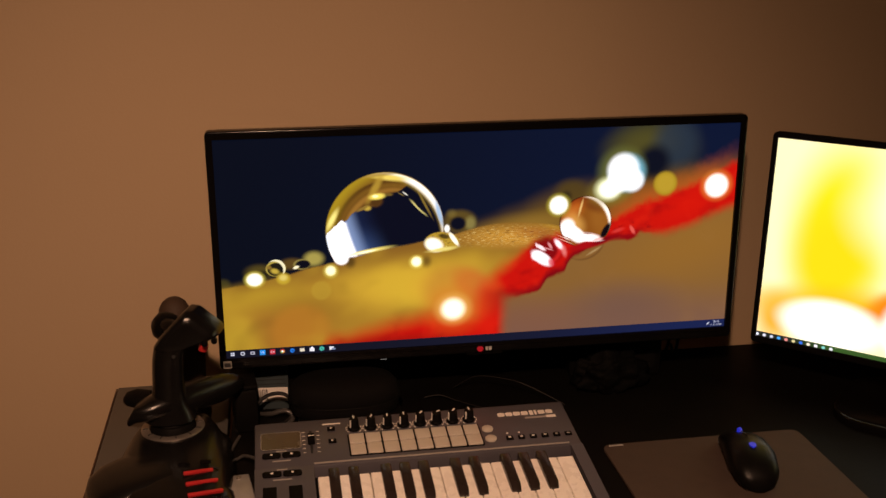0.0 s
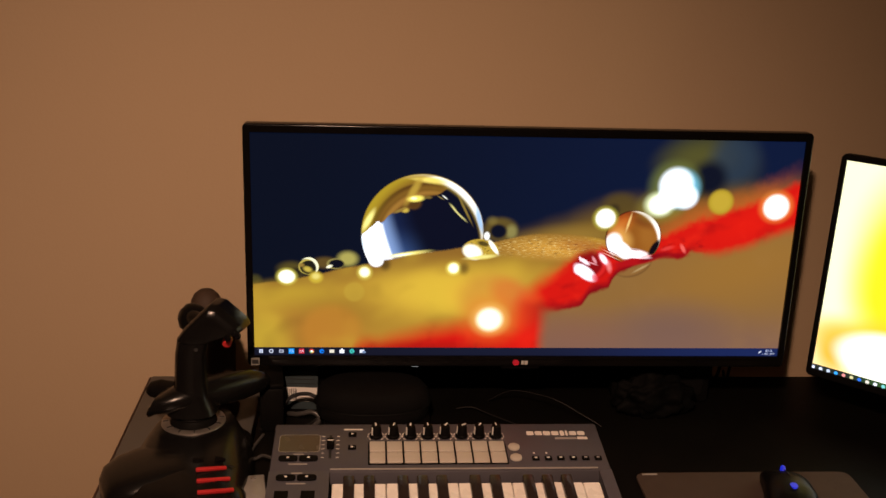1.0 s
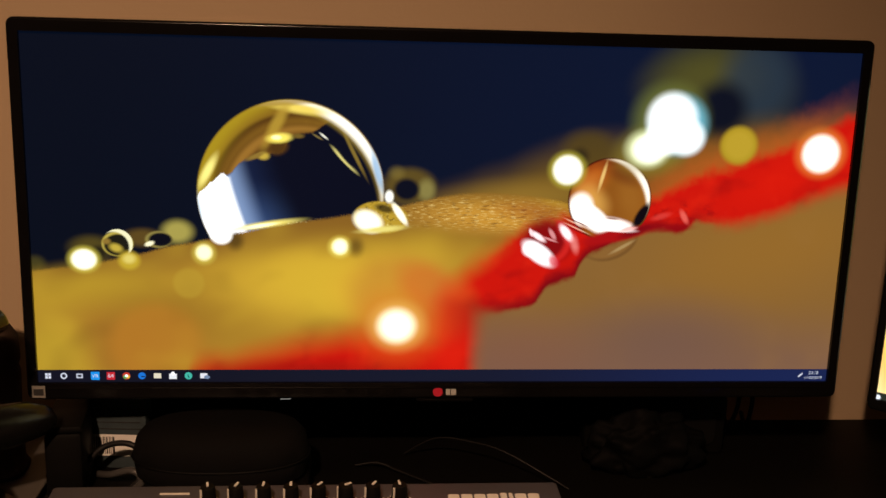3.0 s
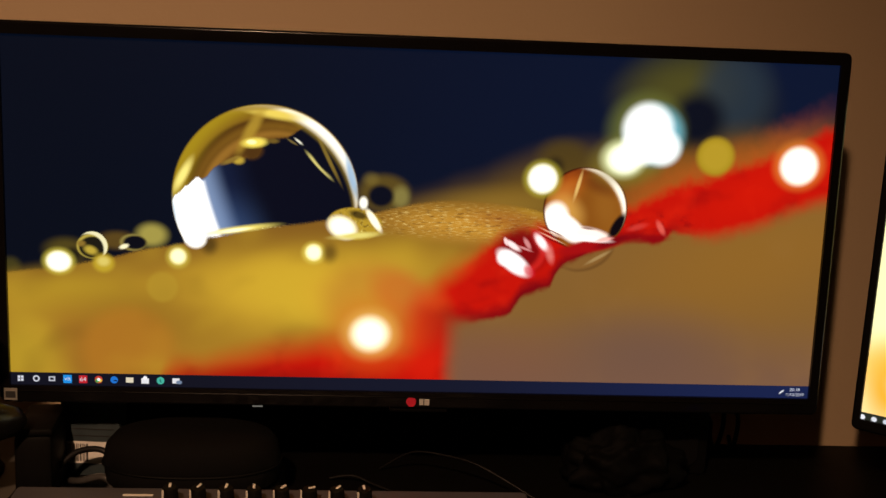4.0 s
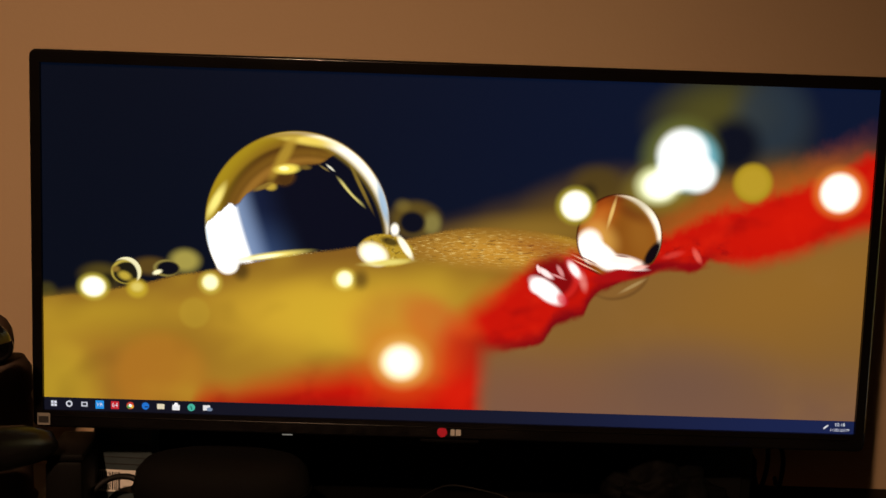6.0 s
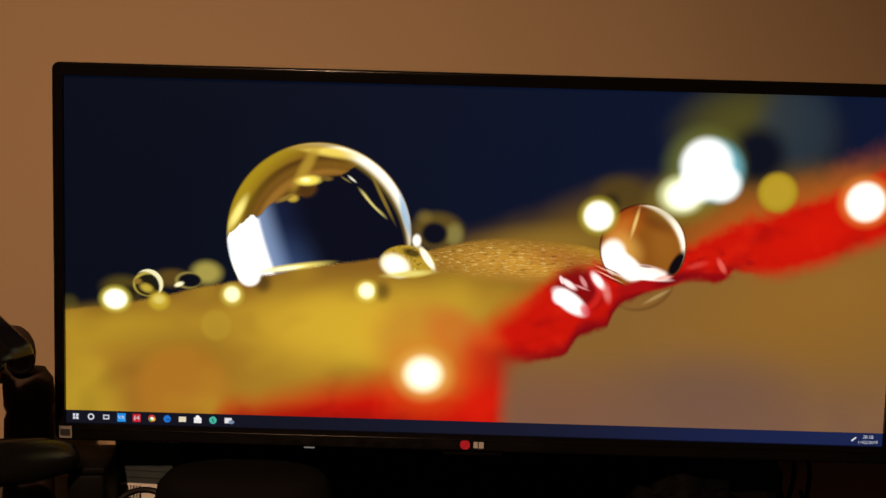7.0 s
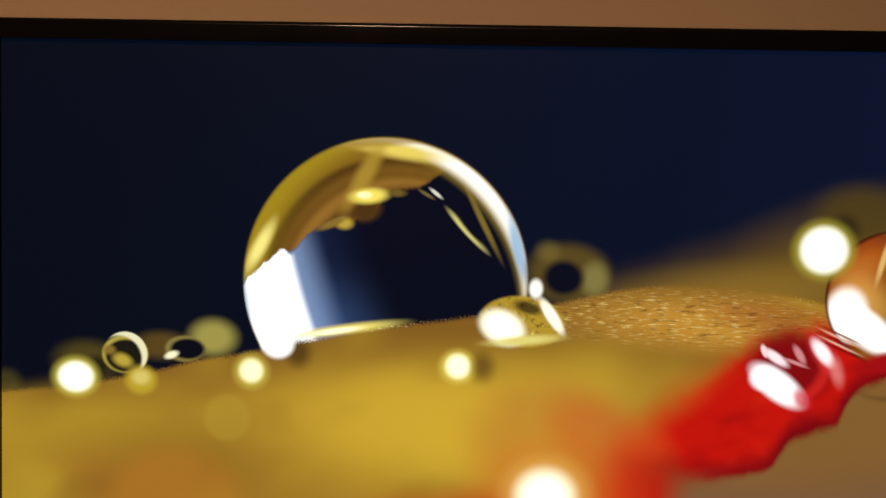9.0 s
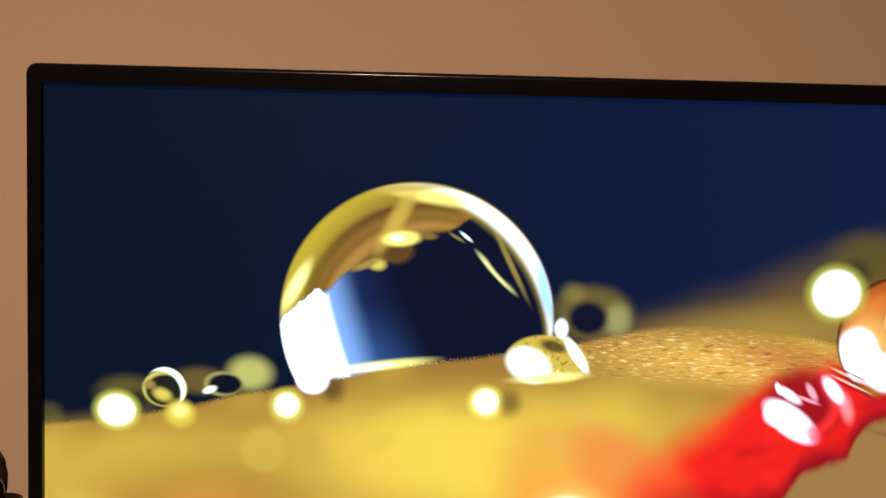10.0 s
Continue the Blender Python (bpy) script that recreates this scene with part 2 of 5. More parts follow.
    # little ring-shaped drops behind the edge
    q.disc((96, 78, 34), -34.2, 26.0, 20.3, 14.3, soft=0.3)
    q.disc((150, 130, 60), -44.7, 36.7, 5.5, 4.6, soft=0.8, alpha=0.4)
    q.disc((150, 140, 76), -20.2, 22.7, 6.5, 8.3, soft=0.6, alpha=0.8)
    q.disc((9, 14, 30), -36.4, 23.1, 10.2, 8.8, soft=0.3)
    q.disc((84, 72, 30), -289.6, -28.1, 15.7, 9.2, soft=0.5)
    q.disc((36, 32, 20), -283.6, -32.1, 5.5, 5.5, soft=0.6)
    q.disc((96, 74, 32), -248.8, -19.3, 13.8, 6.9, soft=0.5)
    q.disc((176, 164, 80), -220.9, -14.1, 11.5, 8.8, soft=0.5)
    q.disc((196, 176, 76), -268.5, -24.6, 12.5, 10.2, soft=0.08)
    q.disc((30, 28, 20), -268.1, -25.5, 11.1, 8.8, soft=0.12)
    q.crescent((240, 236, 190), -268.5, -24.6, 12.0, -3.4, -2.6, 12.5, soft=0.05, soft2=0.08, gain=1.2)
    q.disc((206, 180, 66), -269.9, -27.9, 5.1, 3.2, turn=-20, soft=0.6)
    q.disc((150, 120, 50), -277.2, -22.6, 3.2, 2.3, soft=0.6)
    q.disc((150, 136, 70), -236.0, -20.7, 10.6, 6.9, soft=0.15)
    q.disc((9, 12, 24), -234.6, -20.7, 9.2, 5.5, soft=0.2)
    q.disc((250, 244, 200), -243.3, -24.2, 3.7, 1.8, turn=20, soft=0.5, gain=1.3)
    q.disc((70, 64, 30), -333.9, -42.3, 7.4, 6.5, soft=0.6)
    # the petal
    rim = q.line([(-348.2, -48.6), (-321.0, -45.7), (-289.2, -41.7), (-239.1, -29.6), (-193.5, -19.5), (-143.2, -8.2), (-92.8, -0.6), (-51.3, 5.7), (-10.0, 16.6), (41.0, 20.5), (92.9, 14.1), (159.8, 1.5)], grain)
    petal = q.below(rim, 1.8)
    q.over(petal, (142, 100, 36))
    q.disc((160, 118, 44), 37.1, 6.3, 86.6, 13.7, turn=0, soft=0.7, alpha=0.8, inside=petal)
    q.disc((240, 222, 110), -150.6, -7.5, 24.0, 2.3, turn=9, soft=0.7, gain=1.3)
    q.disc((255, 250, 200), -155.7, -8.6, 12.9, 1.4, turn=9, soft=0.6, gain=1.5)
    q.over(q.maths("MULTIPLY", q.step(q.noise(0.7, 1.0, 4), 0.1, 0.9), q.maths("MULTIPLY", petal, q.blob(-138.7, -5.7, 36.9, 2.3, turn=9, soft=0.6))), (255, 244, 170), 1.0, 1.4)
    q.over(q.below(q.line([(-348.4, -57.7), (-211.6, -40.7), (-73.7, -24.5), (19.4, -18.6), (114.0, -27.9)]), 16), (178, 134, 42))
    q.disc((228, 186, 54), -101.5, -55.6, 87.7, 29.5, turn=4, soft=0.8, alpha=0.85)
    q.disc((236, 196, 54), -68.7, -61.7, 38.8, 18.5, soft=0.9, alpha=0.7)
    q.disc((222, 182, 52), -118.0, -48.1, 27.7, 15.7, soft=0.8, alpha=0.7)
    q.disc((194, 158, 44), -291.0, -66.6, 55.4, 18.5, turn=4, soft=0.8, alpha=0.8)
    q.disc((156, 112, 36), -221.8, -80.9, 55.4, 18.5, turn=-6, soft=0.8, alpha=0.6)
    q.disc((164, 108, 38), -272.6, -111.1, 64.6, 32.3, turn=-8, soft=0.7, alpha=0.7)
    q.disc((196, 128, 40), -240.2, -110.1, 36.9, 35.1, soft=0.25, alpha=0.5)
    q.disc((196, 164, 46), -325.3, -117.5, 27.7, 32.3, soft=0.8, alpha=0.75)
    q.over(q.maths("MULTIPLY", petal, q.step(q.noise(0.017, 1.0, 0.8, (1, 1, 1.2)), -0.1, 1.3)), (218, 180, 52), 0.45)
    q.over(q.maths("MULTIPLY", petal, q.step(q.noise(0.021, 1.0, 0.8, (1, 1, 1.2)), -0.1, -1.4)), (130, 92, 30), 0.38)
    # sparkling grain where the petal is sharp
    q.disc((226, 164, 60), 45.8, 0.8, 60.0, 12.0, turn=-2, soft=0.8, alpha=0.75, inside=petal)
    zone = q.maths("MULTIPLY", petal, q.blob(31.7, 4.0, 81.2, 11.5, turn=-1, soft=0.7))
    spark = q.step(q.noise(0.8, 1.0, 5, (0.2, 1, 1.2)), 0.0, 1.0)
    q.over(q.maths("MULTIPLY", spark, zone), (255, 224, 136), 0.95)
    dusk = q.step(q.noise(0.5, 1.0, 5, (0.25, 1, 1.2)), 0.0, -1.0)
    q.over(q.maths("MULTIPLY", dusk, zone), (84, 52, 24), 0.8)
    q.disc((150, 60, 26), 78.4, 5.6, 32.3, 7.4, turn=-4, soft=0.9, alpha=0.5)
    # red stripe: blurred in front and far off, sharp about the small drops
    top = q.line([(-234.0, -195.5), (-323.8, -165.4), (-258.7, -156.3), (-212.1, -136.0), (-174.9, -124.3), (-133.0, -112.4), (-91.1, -103.0), (-49.0, -96.4), (-16.8, -75.2), (10.4, -49.6), (42.3, -24.8), (64.9, -8.0), (92.7, 0.5), (130.0, 5.6), (162.3, 15.2), (198.8, 34.3), (244.9, 49.5), (281.7, 62.5), (313.5, 77.7), (340.6, 92.6)], ragged)
    q.over(q.maths("MULTIPLY", q.below(q.maths("ADD", top, 5.0), 20), q.step(q.x, 40.9, -56.7)), (186, 74, 26), 0.4)
    haze = q.maths("MULTIPLY", q.below(q.maths("ADD", top, 13.0), 22), q.step(q.x, 125.0, 181.3))
    q.over(q.maths("MULTIPLY", haze, q.step(q.x, 351.6, 285.1)), (200, 94, 32), 0.85)
    near = q.step(q.x, 17.6, 64.2)
    body = q.maths("ADD", q.maths("MULTIPLY", q.below(top, 19), q.maths("SUBTRACT", 1.0, near)), q.maths("MULTIPLY", q.below(top, 8), near))
    q.over(body, (212, 22, 11))
    q.over(q.maths("MULTIPLY", body, q.step(q.noise(0.028, 1.0, 2, (1, 1, 1.4)), -0.1, 1.3)), (150, 8, 12), 0.8)
    q.over(q.maths("MULTIPLY", body, q.step(q.noise(0.035, 1.0, 2), -0.1, -1.2)), (238, 40, 18), 0.55)
    q.disc((226, 26, 10), 288.1, 40.3, 50.8, 15.7, turn=24, soft=0.8, alpha=0.8)
    # blurred ball at the front
    q.disc((200, 136, 48), -31.1, -70.0, 49.8, 36.9, turn=-16, soft=0.3, alpha=0.65)
    q.disc((212, 150, 50), -54.7, -61.2, 32.3, 20.3, soft=0.8, alpha=0.5)
    q.disc((220, 96, 40), -16.4, -59.0, 26.8, 16.6, turn=-30, soft=0.5, alpha=0.5)
    q.disc((232, 34, 14), 7.5, -97.5, 20.3, 38.8, turn=-4, soft=0.6, alpha=0.8)
    q.disc((150, 20, 12), -132.6, -136.5, 83.1, 12.0, turn=2, soft=0.8, alpha=0.7)
    foot = q.line([(-26.3, -72.7), (20.9, -77.8), (35.2, -81.2), (54.0, -78.7), (73.5, -72.3), (82.4, -59.6), (106.4, -48.8), (113.2, -33.8), (131.5, -23.7), (157.4, -13.3), (173.2, -9.0), (196.9, -10.1), (207.7, -1.2), (232.5, -4.1), (257.9, -0.4), (294.9, 13.2), (345.7, 32.0)], q.maths("MULTIPLY", ragged, 0.55))
    fold = q.step(q.maths("SUBTRACT", q.y, q.maths("ADD", foot, q.noise(0.04, 3.0, 3))), 17.0, 0.0)
    q.over(q.maths("MULTIPLY", fold, q.blob(108.9, -41.5, 96.9, 41.5, turn=24, soft=0.5)), (116, 5, 18), 0.9)
    frill = q.maths("MULTIPLY", body, q.blob(168.0, -0.6, 55.4, 13.8, turn=6, soft=0.5))
    crease = q.noise(0.1, 1.0, 4, (0.8, 1, 1.2))
    q.over(q.maths("MULTIPLY", frill, q.step(crease, 0.1, -1.0)), (110, 4, 16), 0.8)
    q.over(q.maths("MULTIPLY", frill, q.step(crease, 0.4, 1.5)), (250, 70, 54), 0.6)
    # drop glinting in the red
    q.disc((124, 8, 16), 82.3, -17.8, 20.3, 17.5, turn=-30, soft=0.4, alpha=0.85)
    q.crescent((226, 40, 34), 82.3, -18.7, 19.4, -5.0, 2.0, 19.4, soft=0.1, alpha=0.8, soft2=0.15)
    q.disc((226, 60, 60), 99.0, -13.4, 4.6, 11.1, turn=38, soft=0.6)
    q.disc((255, 250, 250), 75.3, -29.4, 15.2, 6.9, turn=-36, soft=0.35, gain=1.7)
    q.disc((255, 240, 240), 68.6, -25.8, 6.9, 6.0, soft=0.4, gain=1.6)
    q.disc((230, 40, 60), 87.9, -36.0, 5.5, 3.7, turn=-50, soft=0.6, alpha=0.8)
    q.disc((255, 226, 226), 73.7, -14.8, 6.9, 2.3, turn=-34, soft=0.5, gain=1.4)
    q.disc((255, 214, 214), 67.9, -11.6, 1.4, 3.2, turn=20, soft=0.5, gain=1.3)
    q.disc((230, 150, 150), 85.8, -12.9, 1.8, 5.1, turn=32, soft=0.5)
    q.disc((230, 150, 150), 83.7, -17.2, 6.0, 0.9, turn=-20, soft=0.6)
    q.disc((255, 236, 236), 97.5, -11.6, 3.2, 7.8, turn=38, soft=0.5, gain=1.5)
    q.disc((255, 150, 140), 105.0, -21.2, 2.8, 6.5, turn=14, soft=0.8, alpha=0.7)
    # grey-tan ground under the stripe
    blur = q.step(q.x, 54.8, 24.6)
    far_blur = q.step(q.x, 200.1, 252.0)
    ground = q.maths("ADD", q.maths("MULTIPLY", q.below(foot, 3.2), q.maths("SUBTRACT", 1.0, q.maths("MAXIMUM", blur, far_blur))), q.maths("ADD", q.maths("MULTIPLY", q.below(foot, 9.0), q.maths("MULTIPLY", blur, q.step(q.x, 13.9, 39.9))), q.maths("MULTIPLY", q.below(foot, 11.0), far_blur)))
    q.over(ground, (142, 102, 50))
    q.over(q.maths("MULTIPLY", ground, q.step(q.y, -62.2, -140.2)), (128, 94, 74))
    q.over(q.maths("MULTIPLY", ground, q.blob(280.9, -17.8, 95.8, 41.0, turn=14, soft=0.9)), (160, 112, 40), 0.6)
    q.over(q.maths("MULTIPLY", ground, q.blob(190.8, -98.6, 63.8, 27.4, soft=0.9)), (110, 84, 80), 0.5)
    q.over(q.maths("MULTIPLY", ground, q.blob(60.3, -115.1, 55.4, 27.7, soft=0.9)), (134, 90, 70), 0.5)
    q.over(q.maths("MULTIPLY", ground, q.step(q.noise(0.012, 1.0, 3), 0.0, 1.4)), (158, 116, 62), 0.35)
    q.disc((92, 58, 28), 134.9, -16.9, 24.9, 17.5, turn=22, soft=0.08, alpha=0.5, inside=ground)
    q.disc((150, 106, 52), 133.5, -15.5, 24.5, 16.6, turn=22, soft=0.10, alpha=0.75, inside=ground)
    q.disc((196, 166, 110), 145.7, -23.2, 10.2, 1.4, turn=30, soft=0.6, alpha=0.6, inside=ground)
    # the amber drop
    ax, ay, ar = 132.6, 16.9, 35.1
    q.disc((48, 10, 8), ax, ay, ar, ar, soft=0.025)
    bead = q.blob(ax + 0.3, ay - 0.3, ar - 1.0, soft=0.035)
    q.over(bead, (158, 94, 26))
    q.crescent((90, 22, 10), ax, ay, ar - 0.6, 6.0, -6.0, ar + 0.4, soft=0.03, soft2=0.10)
    q.disc((200, 98, 28), 115.5, 31.3, 11.1, 20.3, turn=-34, soft=0.8, alpha=0.85, inside=bead)
    q.disc((224, 150, 62), 114.0, 22.8, 10.2, 12.9, turn=-14, soft=0.7, alpha=0.5, inside=bead)
    q.disc((146, 86, 26), 141.5, 18.2, 19.4, 23.1, turn=-14, soft=0.5, alpha=0.8, inside=bead)
    q.disc((176, 116, 42), 149.9, 19.4, 9.2, 16.6, turn=12, soft=0.8, alpha=0.4, inside=bead)
    q.disc((104, 44, 18), 142.2, 38.8, 15.7, 6.5, turn=-24, soft=0.8, alpha=0.6, inside=bead)
    q.crescent((196, 140, 70), ax, ay, ar - 1.0, -13.5, -10.0, ar + 10.0, soft=0.025, soft2=0.06)
    q.crescent((255, 248, 230), ax, ay, ar - 1.2, -13.0, -9.5, ar + 10.4, soft=0.03, soft2=0.05, gain=1.5)
    q.disc((250, 190, 90), 115.5, 12.6, 14.8, 12.9, turn=-30, soft=0.6, alpha=0.6, inside=bead)
    q.disc((255, 250, 240), 108.2, 8.6, 10.2, 12.9, turn=-6, soft=0.35, inside=bead, gain=1.7)
    q.disc((255, 250, 240), 118.9, 1.4, 18.5, 8.3, turn=-38, soft=0.3, inside=bead, gain=1.7)
    q.disc((255, 236, 226), 139.0, -4.5, 16.6, 5.5, turn=-12, soft=0.4, inside=bead, gain=1.5)
    q.disc((120, 60, 40), 135.8, 1.1, 5.1, 0.9, turn=-6, soft=0.6, alpha=0.7)
    q.disc((14, 8, 16), 160.6, 3.8, 4.6, 12.0, turn=-30, soft=0.35, inside=bead)
    q.disc((244, 200, 116), 125.5, 36.3, 1.4, 10.2, turn=-14, soft=0.7)
    # streaks and red folds where it rests
    q.over(q.maths("MULTIPLY", q.blob(140.4, -12.9, 28.6, 5.5, turn=12, soft=0.4), q.step(q.side(102.7, -13.3, 163.5, -4.1), 2.0, -2.0)), (176, 16, 20))
    q.disc((120, 6, 18), 157.2, -9.5, 13.8, 3.2, turn=20, soft=0.6, alpha=0.8)
    q.disc((255, 240, 236), 135.4, -7.4, 17.5, 2.3, turn=-5, soft=0.5, gain=1.6)
    q.disc((255, 190, 180), 149.5, -7.9, 6.5, 1.4, turn=10, soft=0.6, gain=1.3)
    for k in range(5):
        q.disc((255, 200, 170) if k % 2 else (130, 20, 20), 105.9, -1.9 - 1.9 * k, 10.2, 0.55, turn=-24, soft=0.6, alpha=0.85)
    q.disc((240, 70, 60), 177.2, 3.4, 7.4, 2.3, turn=16, soft=0.7, alpha=0.7)
    q.disc((255, 110, 96), 197.0, 3.2, 2.3, 6.0, turn=30, soft=0.6, alpha=0.8)
    q.disc((150, 8, 18), 187.2, -6.6, 15.7, 3.2, turn=4, soft=0.6, alpha=0.7)
    # blurred lights
    q.disc((140, 128, 46), 164.5, 58.2, 23.1, 16.6, turn=10, soft=0.7)
    q.disc((120, 128, 60), 178.9, 82.9, 27.7, 27.7, soft=0.45, alpha=0.8)
    q.disc((120, 204, 226), 186.0, 80.4, 23.1, 23.1, soft=0.3, alpha=0.9)
    q.disc((240, 250, 190), 161.6, 60.0, 15.7, 13.4, soft=0.5, gain=1.3)
    q.disc((250, 255, 240), 163.0, 59.6, 12.0, 10.2, soft=0.5, gain=1.7)
    q.disc((252, 255, 255), 180.6, 84.8, 19.4, 19.8, soft=0.32, gain=1.7)
    q.disc((248, 255, 255), 193.2, 70.0, 14.3, 13.4, soft=0.4, gain=1.7)
    q.disc((250, 255, 250), 175.9, 69.8, 14.8, 13.4, soft=0.4, gain=1.7)
    q.disc((184, 154, 38), 238.7, 64.2, 15.7, 15.7, soft=0.2)
    q.disc((204, 172, 52), 238.7, 64.2, 12.0, 12.0, soft=0.3, alpha=0.6)
    q.disc((250, 150, 60), 309.8, 58.9, 19.8, 18.9, soft=0.35, alpha=0.8)
    q.disc((255, 250, 236), 309.9, 58.4, 15.2, 15.2, soft=0.25, gain=1.7)
    q.disc((190, 178, 60), 95.8, 41.3, 14.8, 14.3, soft=0.3)
    q.disc((255, 255, 236), 95.8, 41.3, 11.5, 11.5, soft=0.25, gain=1.7)
    q.disc((250, 120, 34), -42.1, -93.3, 27.7, 24.9, soft=0.9, alpha=0.5)
    q.disc((255, 206, 100), -42.1, -92.8, 19.4, 17.5, soft=0.6, alpha=0.9)
    q.disc((255, 250, 220), -42.6, -92.8, 13.8, 12.9, soft=0.5, gain=1.8)
    q.disc((220, 206, 80), -295.5, -37.7, 11.5, 9.7, soft=0.4, gain=1.2)
    q.disc((255, 255, 235), -295.5, -37.7, 9.2, 7.8, soft=0.3, gain=1.7)
    q.disc((206, 176, 50), -259.8, -38.3, 8.3, 7.4, soft=0.35)
    q.disc((250, 234, 130), -259.8, -36.9, 4.6, 3.7, soft=0.6, alpha=0.7)
    q.disc((216, 194, 76), -200.1, -31.6, 8.8, 8.8, soft=0.4)
    q.disc((255, 248, 190), -200.1, -31.2, 6.0, 6.0, soft=0.4, gain=1.6)
    q.disc((60, 46, 20), -174.9, -20.9, 6.0, 6.9, soft=0.7, alpha=0.7)
    q.disc((255, 255, 246), -186.0, -16.2, 8.3, 7.4, soft=0.3, gain=1.7)
    q.disc((226, 204, 84), -90.2, -25.5, 8.8, 8.3, soft=0.4, gain=1.2)
    q.disc((255, 252, 200), -90.2, -25.1, 6.0, 6.0, soft=0.4, gain=1.7)
    q.disc((84, 60, 24), -77.2, -25.1, 5.5, 6.9, soft=0.8, alpha=0.7)
    q.disc((196, 162, 52), -212.8, -57.0, 12.5, 12.5, soft=0.2, alpha=0.5)
    # the gold bead at the foot of the large drop
    gold = q.blob(-57.0, -0.5, 22.2, 13.4, turn=-4, soft=0.07)
    q.over(gold, (196, 160, 50))
    q.over(q.maths("MULTIPLY", gold, q.step(q.noise(0.3, 1.0, 4), 0.0, -1.0)), (84, 60, 22), 0.85)
    q.over(q.maths("MULTIPLY", gold, q.step(q.noise(0.4, 1.0, 4), 0.2, 1.2)), (250, 230, 130), 0.8)
    q.disc((40, 30, 18), -54.4, 7.1, 7.4, 3.2, turn=-14, soft=0.5, alpha=0.85)
    q.disc((255, 250, 220), -41.8, 2.9, 2.8, 10.2, turn=34, soft=0.4, gain=1.5)
    q.disc((255, 252, 220), -67.5, -3.7, 11.5, 8.3, turn=-24, soft=0.35, gain=1.7)
    q.disc((250, 236, 130), -56.2, -10.3, 16.6, 2.3, turn=6, soft=0.7)
    q.disc((248, 246, 230), -50.5, 17.0, 3.2, 4.6, soft=0.5, gain=1.7)
    # taskbar
    bar = q.step(q.y, -131.0, -131.6)
    q.over(bar, (18, 20, 34))
    q.over(q.maths("MULTIPLY", bar, q.step(q.x, -260, 60)), (22, 26, 46))
    q.over(q.maths("MULTIPLY", bar, q.step(q.x, 0, 330)), (26, 38, 82))
    y, x = -136.6, -328.6
    pitch = 12.62
    q.rect((225, 230, 245), x, y, 4.6, 4.6, edge=0.2)
    q.rect((18, 20, 34), x, y, 0.5, 5.2)
    q.rect((18, 20, 34), x, y, 5.2, 0.5)
    q.disc((220, 226, 240), x + pitch, y, 2.7, soft=0.12)
    q.disc((18, 20, 34), x + pitch, y, 1.6, soft=0.2)
    q.rect((205, 210, 225), x + 2 * pitch, y, 5.2, 4.0, edge=0.15)
    q.rect((18, 20, 34), x + 2 * pitch, y, 3.0, 2.0, edge=0.2)
    q.rect((24, 150, 240), x + 3 * pitch, y, 7.0, 7.0)
    q.rect((206, 40, 52), x + 4 * pitch, y, 6.6, 6.6)
    q.disc((210, 64, 52), x + 5 * pitch, y, 3.1, soft=0.1)
    q.disc((70, 168, 84), x + 5 * pitch - 1, y - 0.9, 1.7, soft=0.3)
    q.disc((240, 204, 70), x + 5 * pitch + 1.3, y - 0.8, 1.4, soft=0.3)
    q.disc((240, 244, 250), x + 5 * pitch, y, 1.3, soft=0.2, gain=1.25)
    q.disc((28, 120, 220), x + 6 * pitch, y, 3.0, soft=0.12)
    q.rect((18, 20, 34), x + 6 * pitch + 0.8, y - 0.7, 2.8, 0.8)
    q.rect((235, 226, 200), x + 7 * pitch, y, 6.0, 4.4, edge=0.12)
    q.rect((244, 246, 250), x + 8 * pitch, y - 0.5, 6.2, 4.6, edge=0.12)
    q.disc((244, 246, 250), x + 8 * pitch, y + 2.0, 1.6, soft=0.2, gain=1.25)
    q.disc((70, 190, 170), x + 9 * pitch, y, 3.1, soft=0.12)
    q.rect((20, 90, 90), x + 9 * pitch, y - 0.4, 0.9, 3.0, turn=20)
    q.rect((238, 240, 246), x + 10 * pitch, y, 5.8, 4.4, edge=0.15)
    q.disc((120, 140, 170), x + 10 * pitch + 2.6, y - 1.2, 2.4, 1.6, soft=0.2)
    q.rect((230, 234, 245), 313.0, y, 4.6, 1.3, turn=40, edge=0.3)
    return q.done()


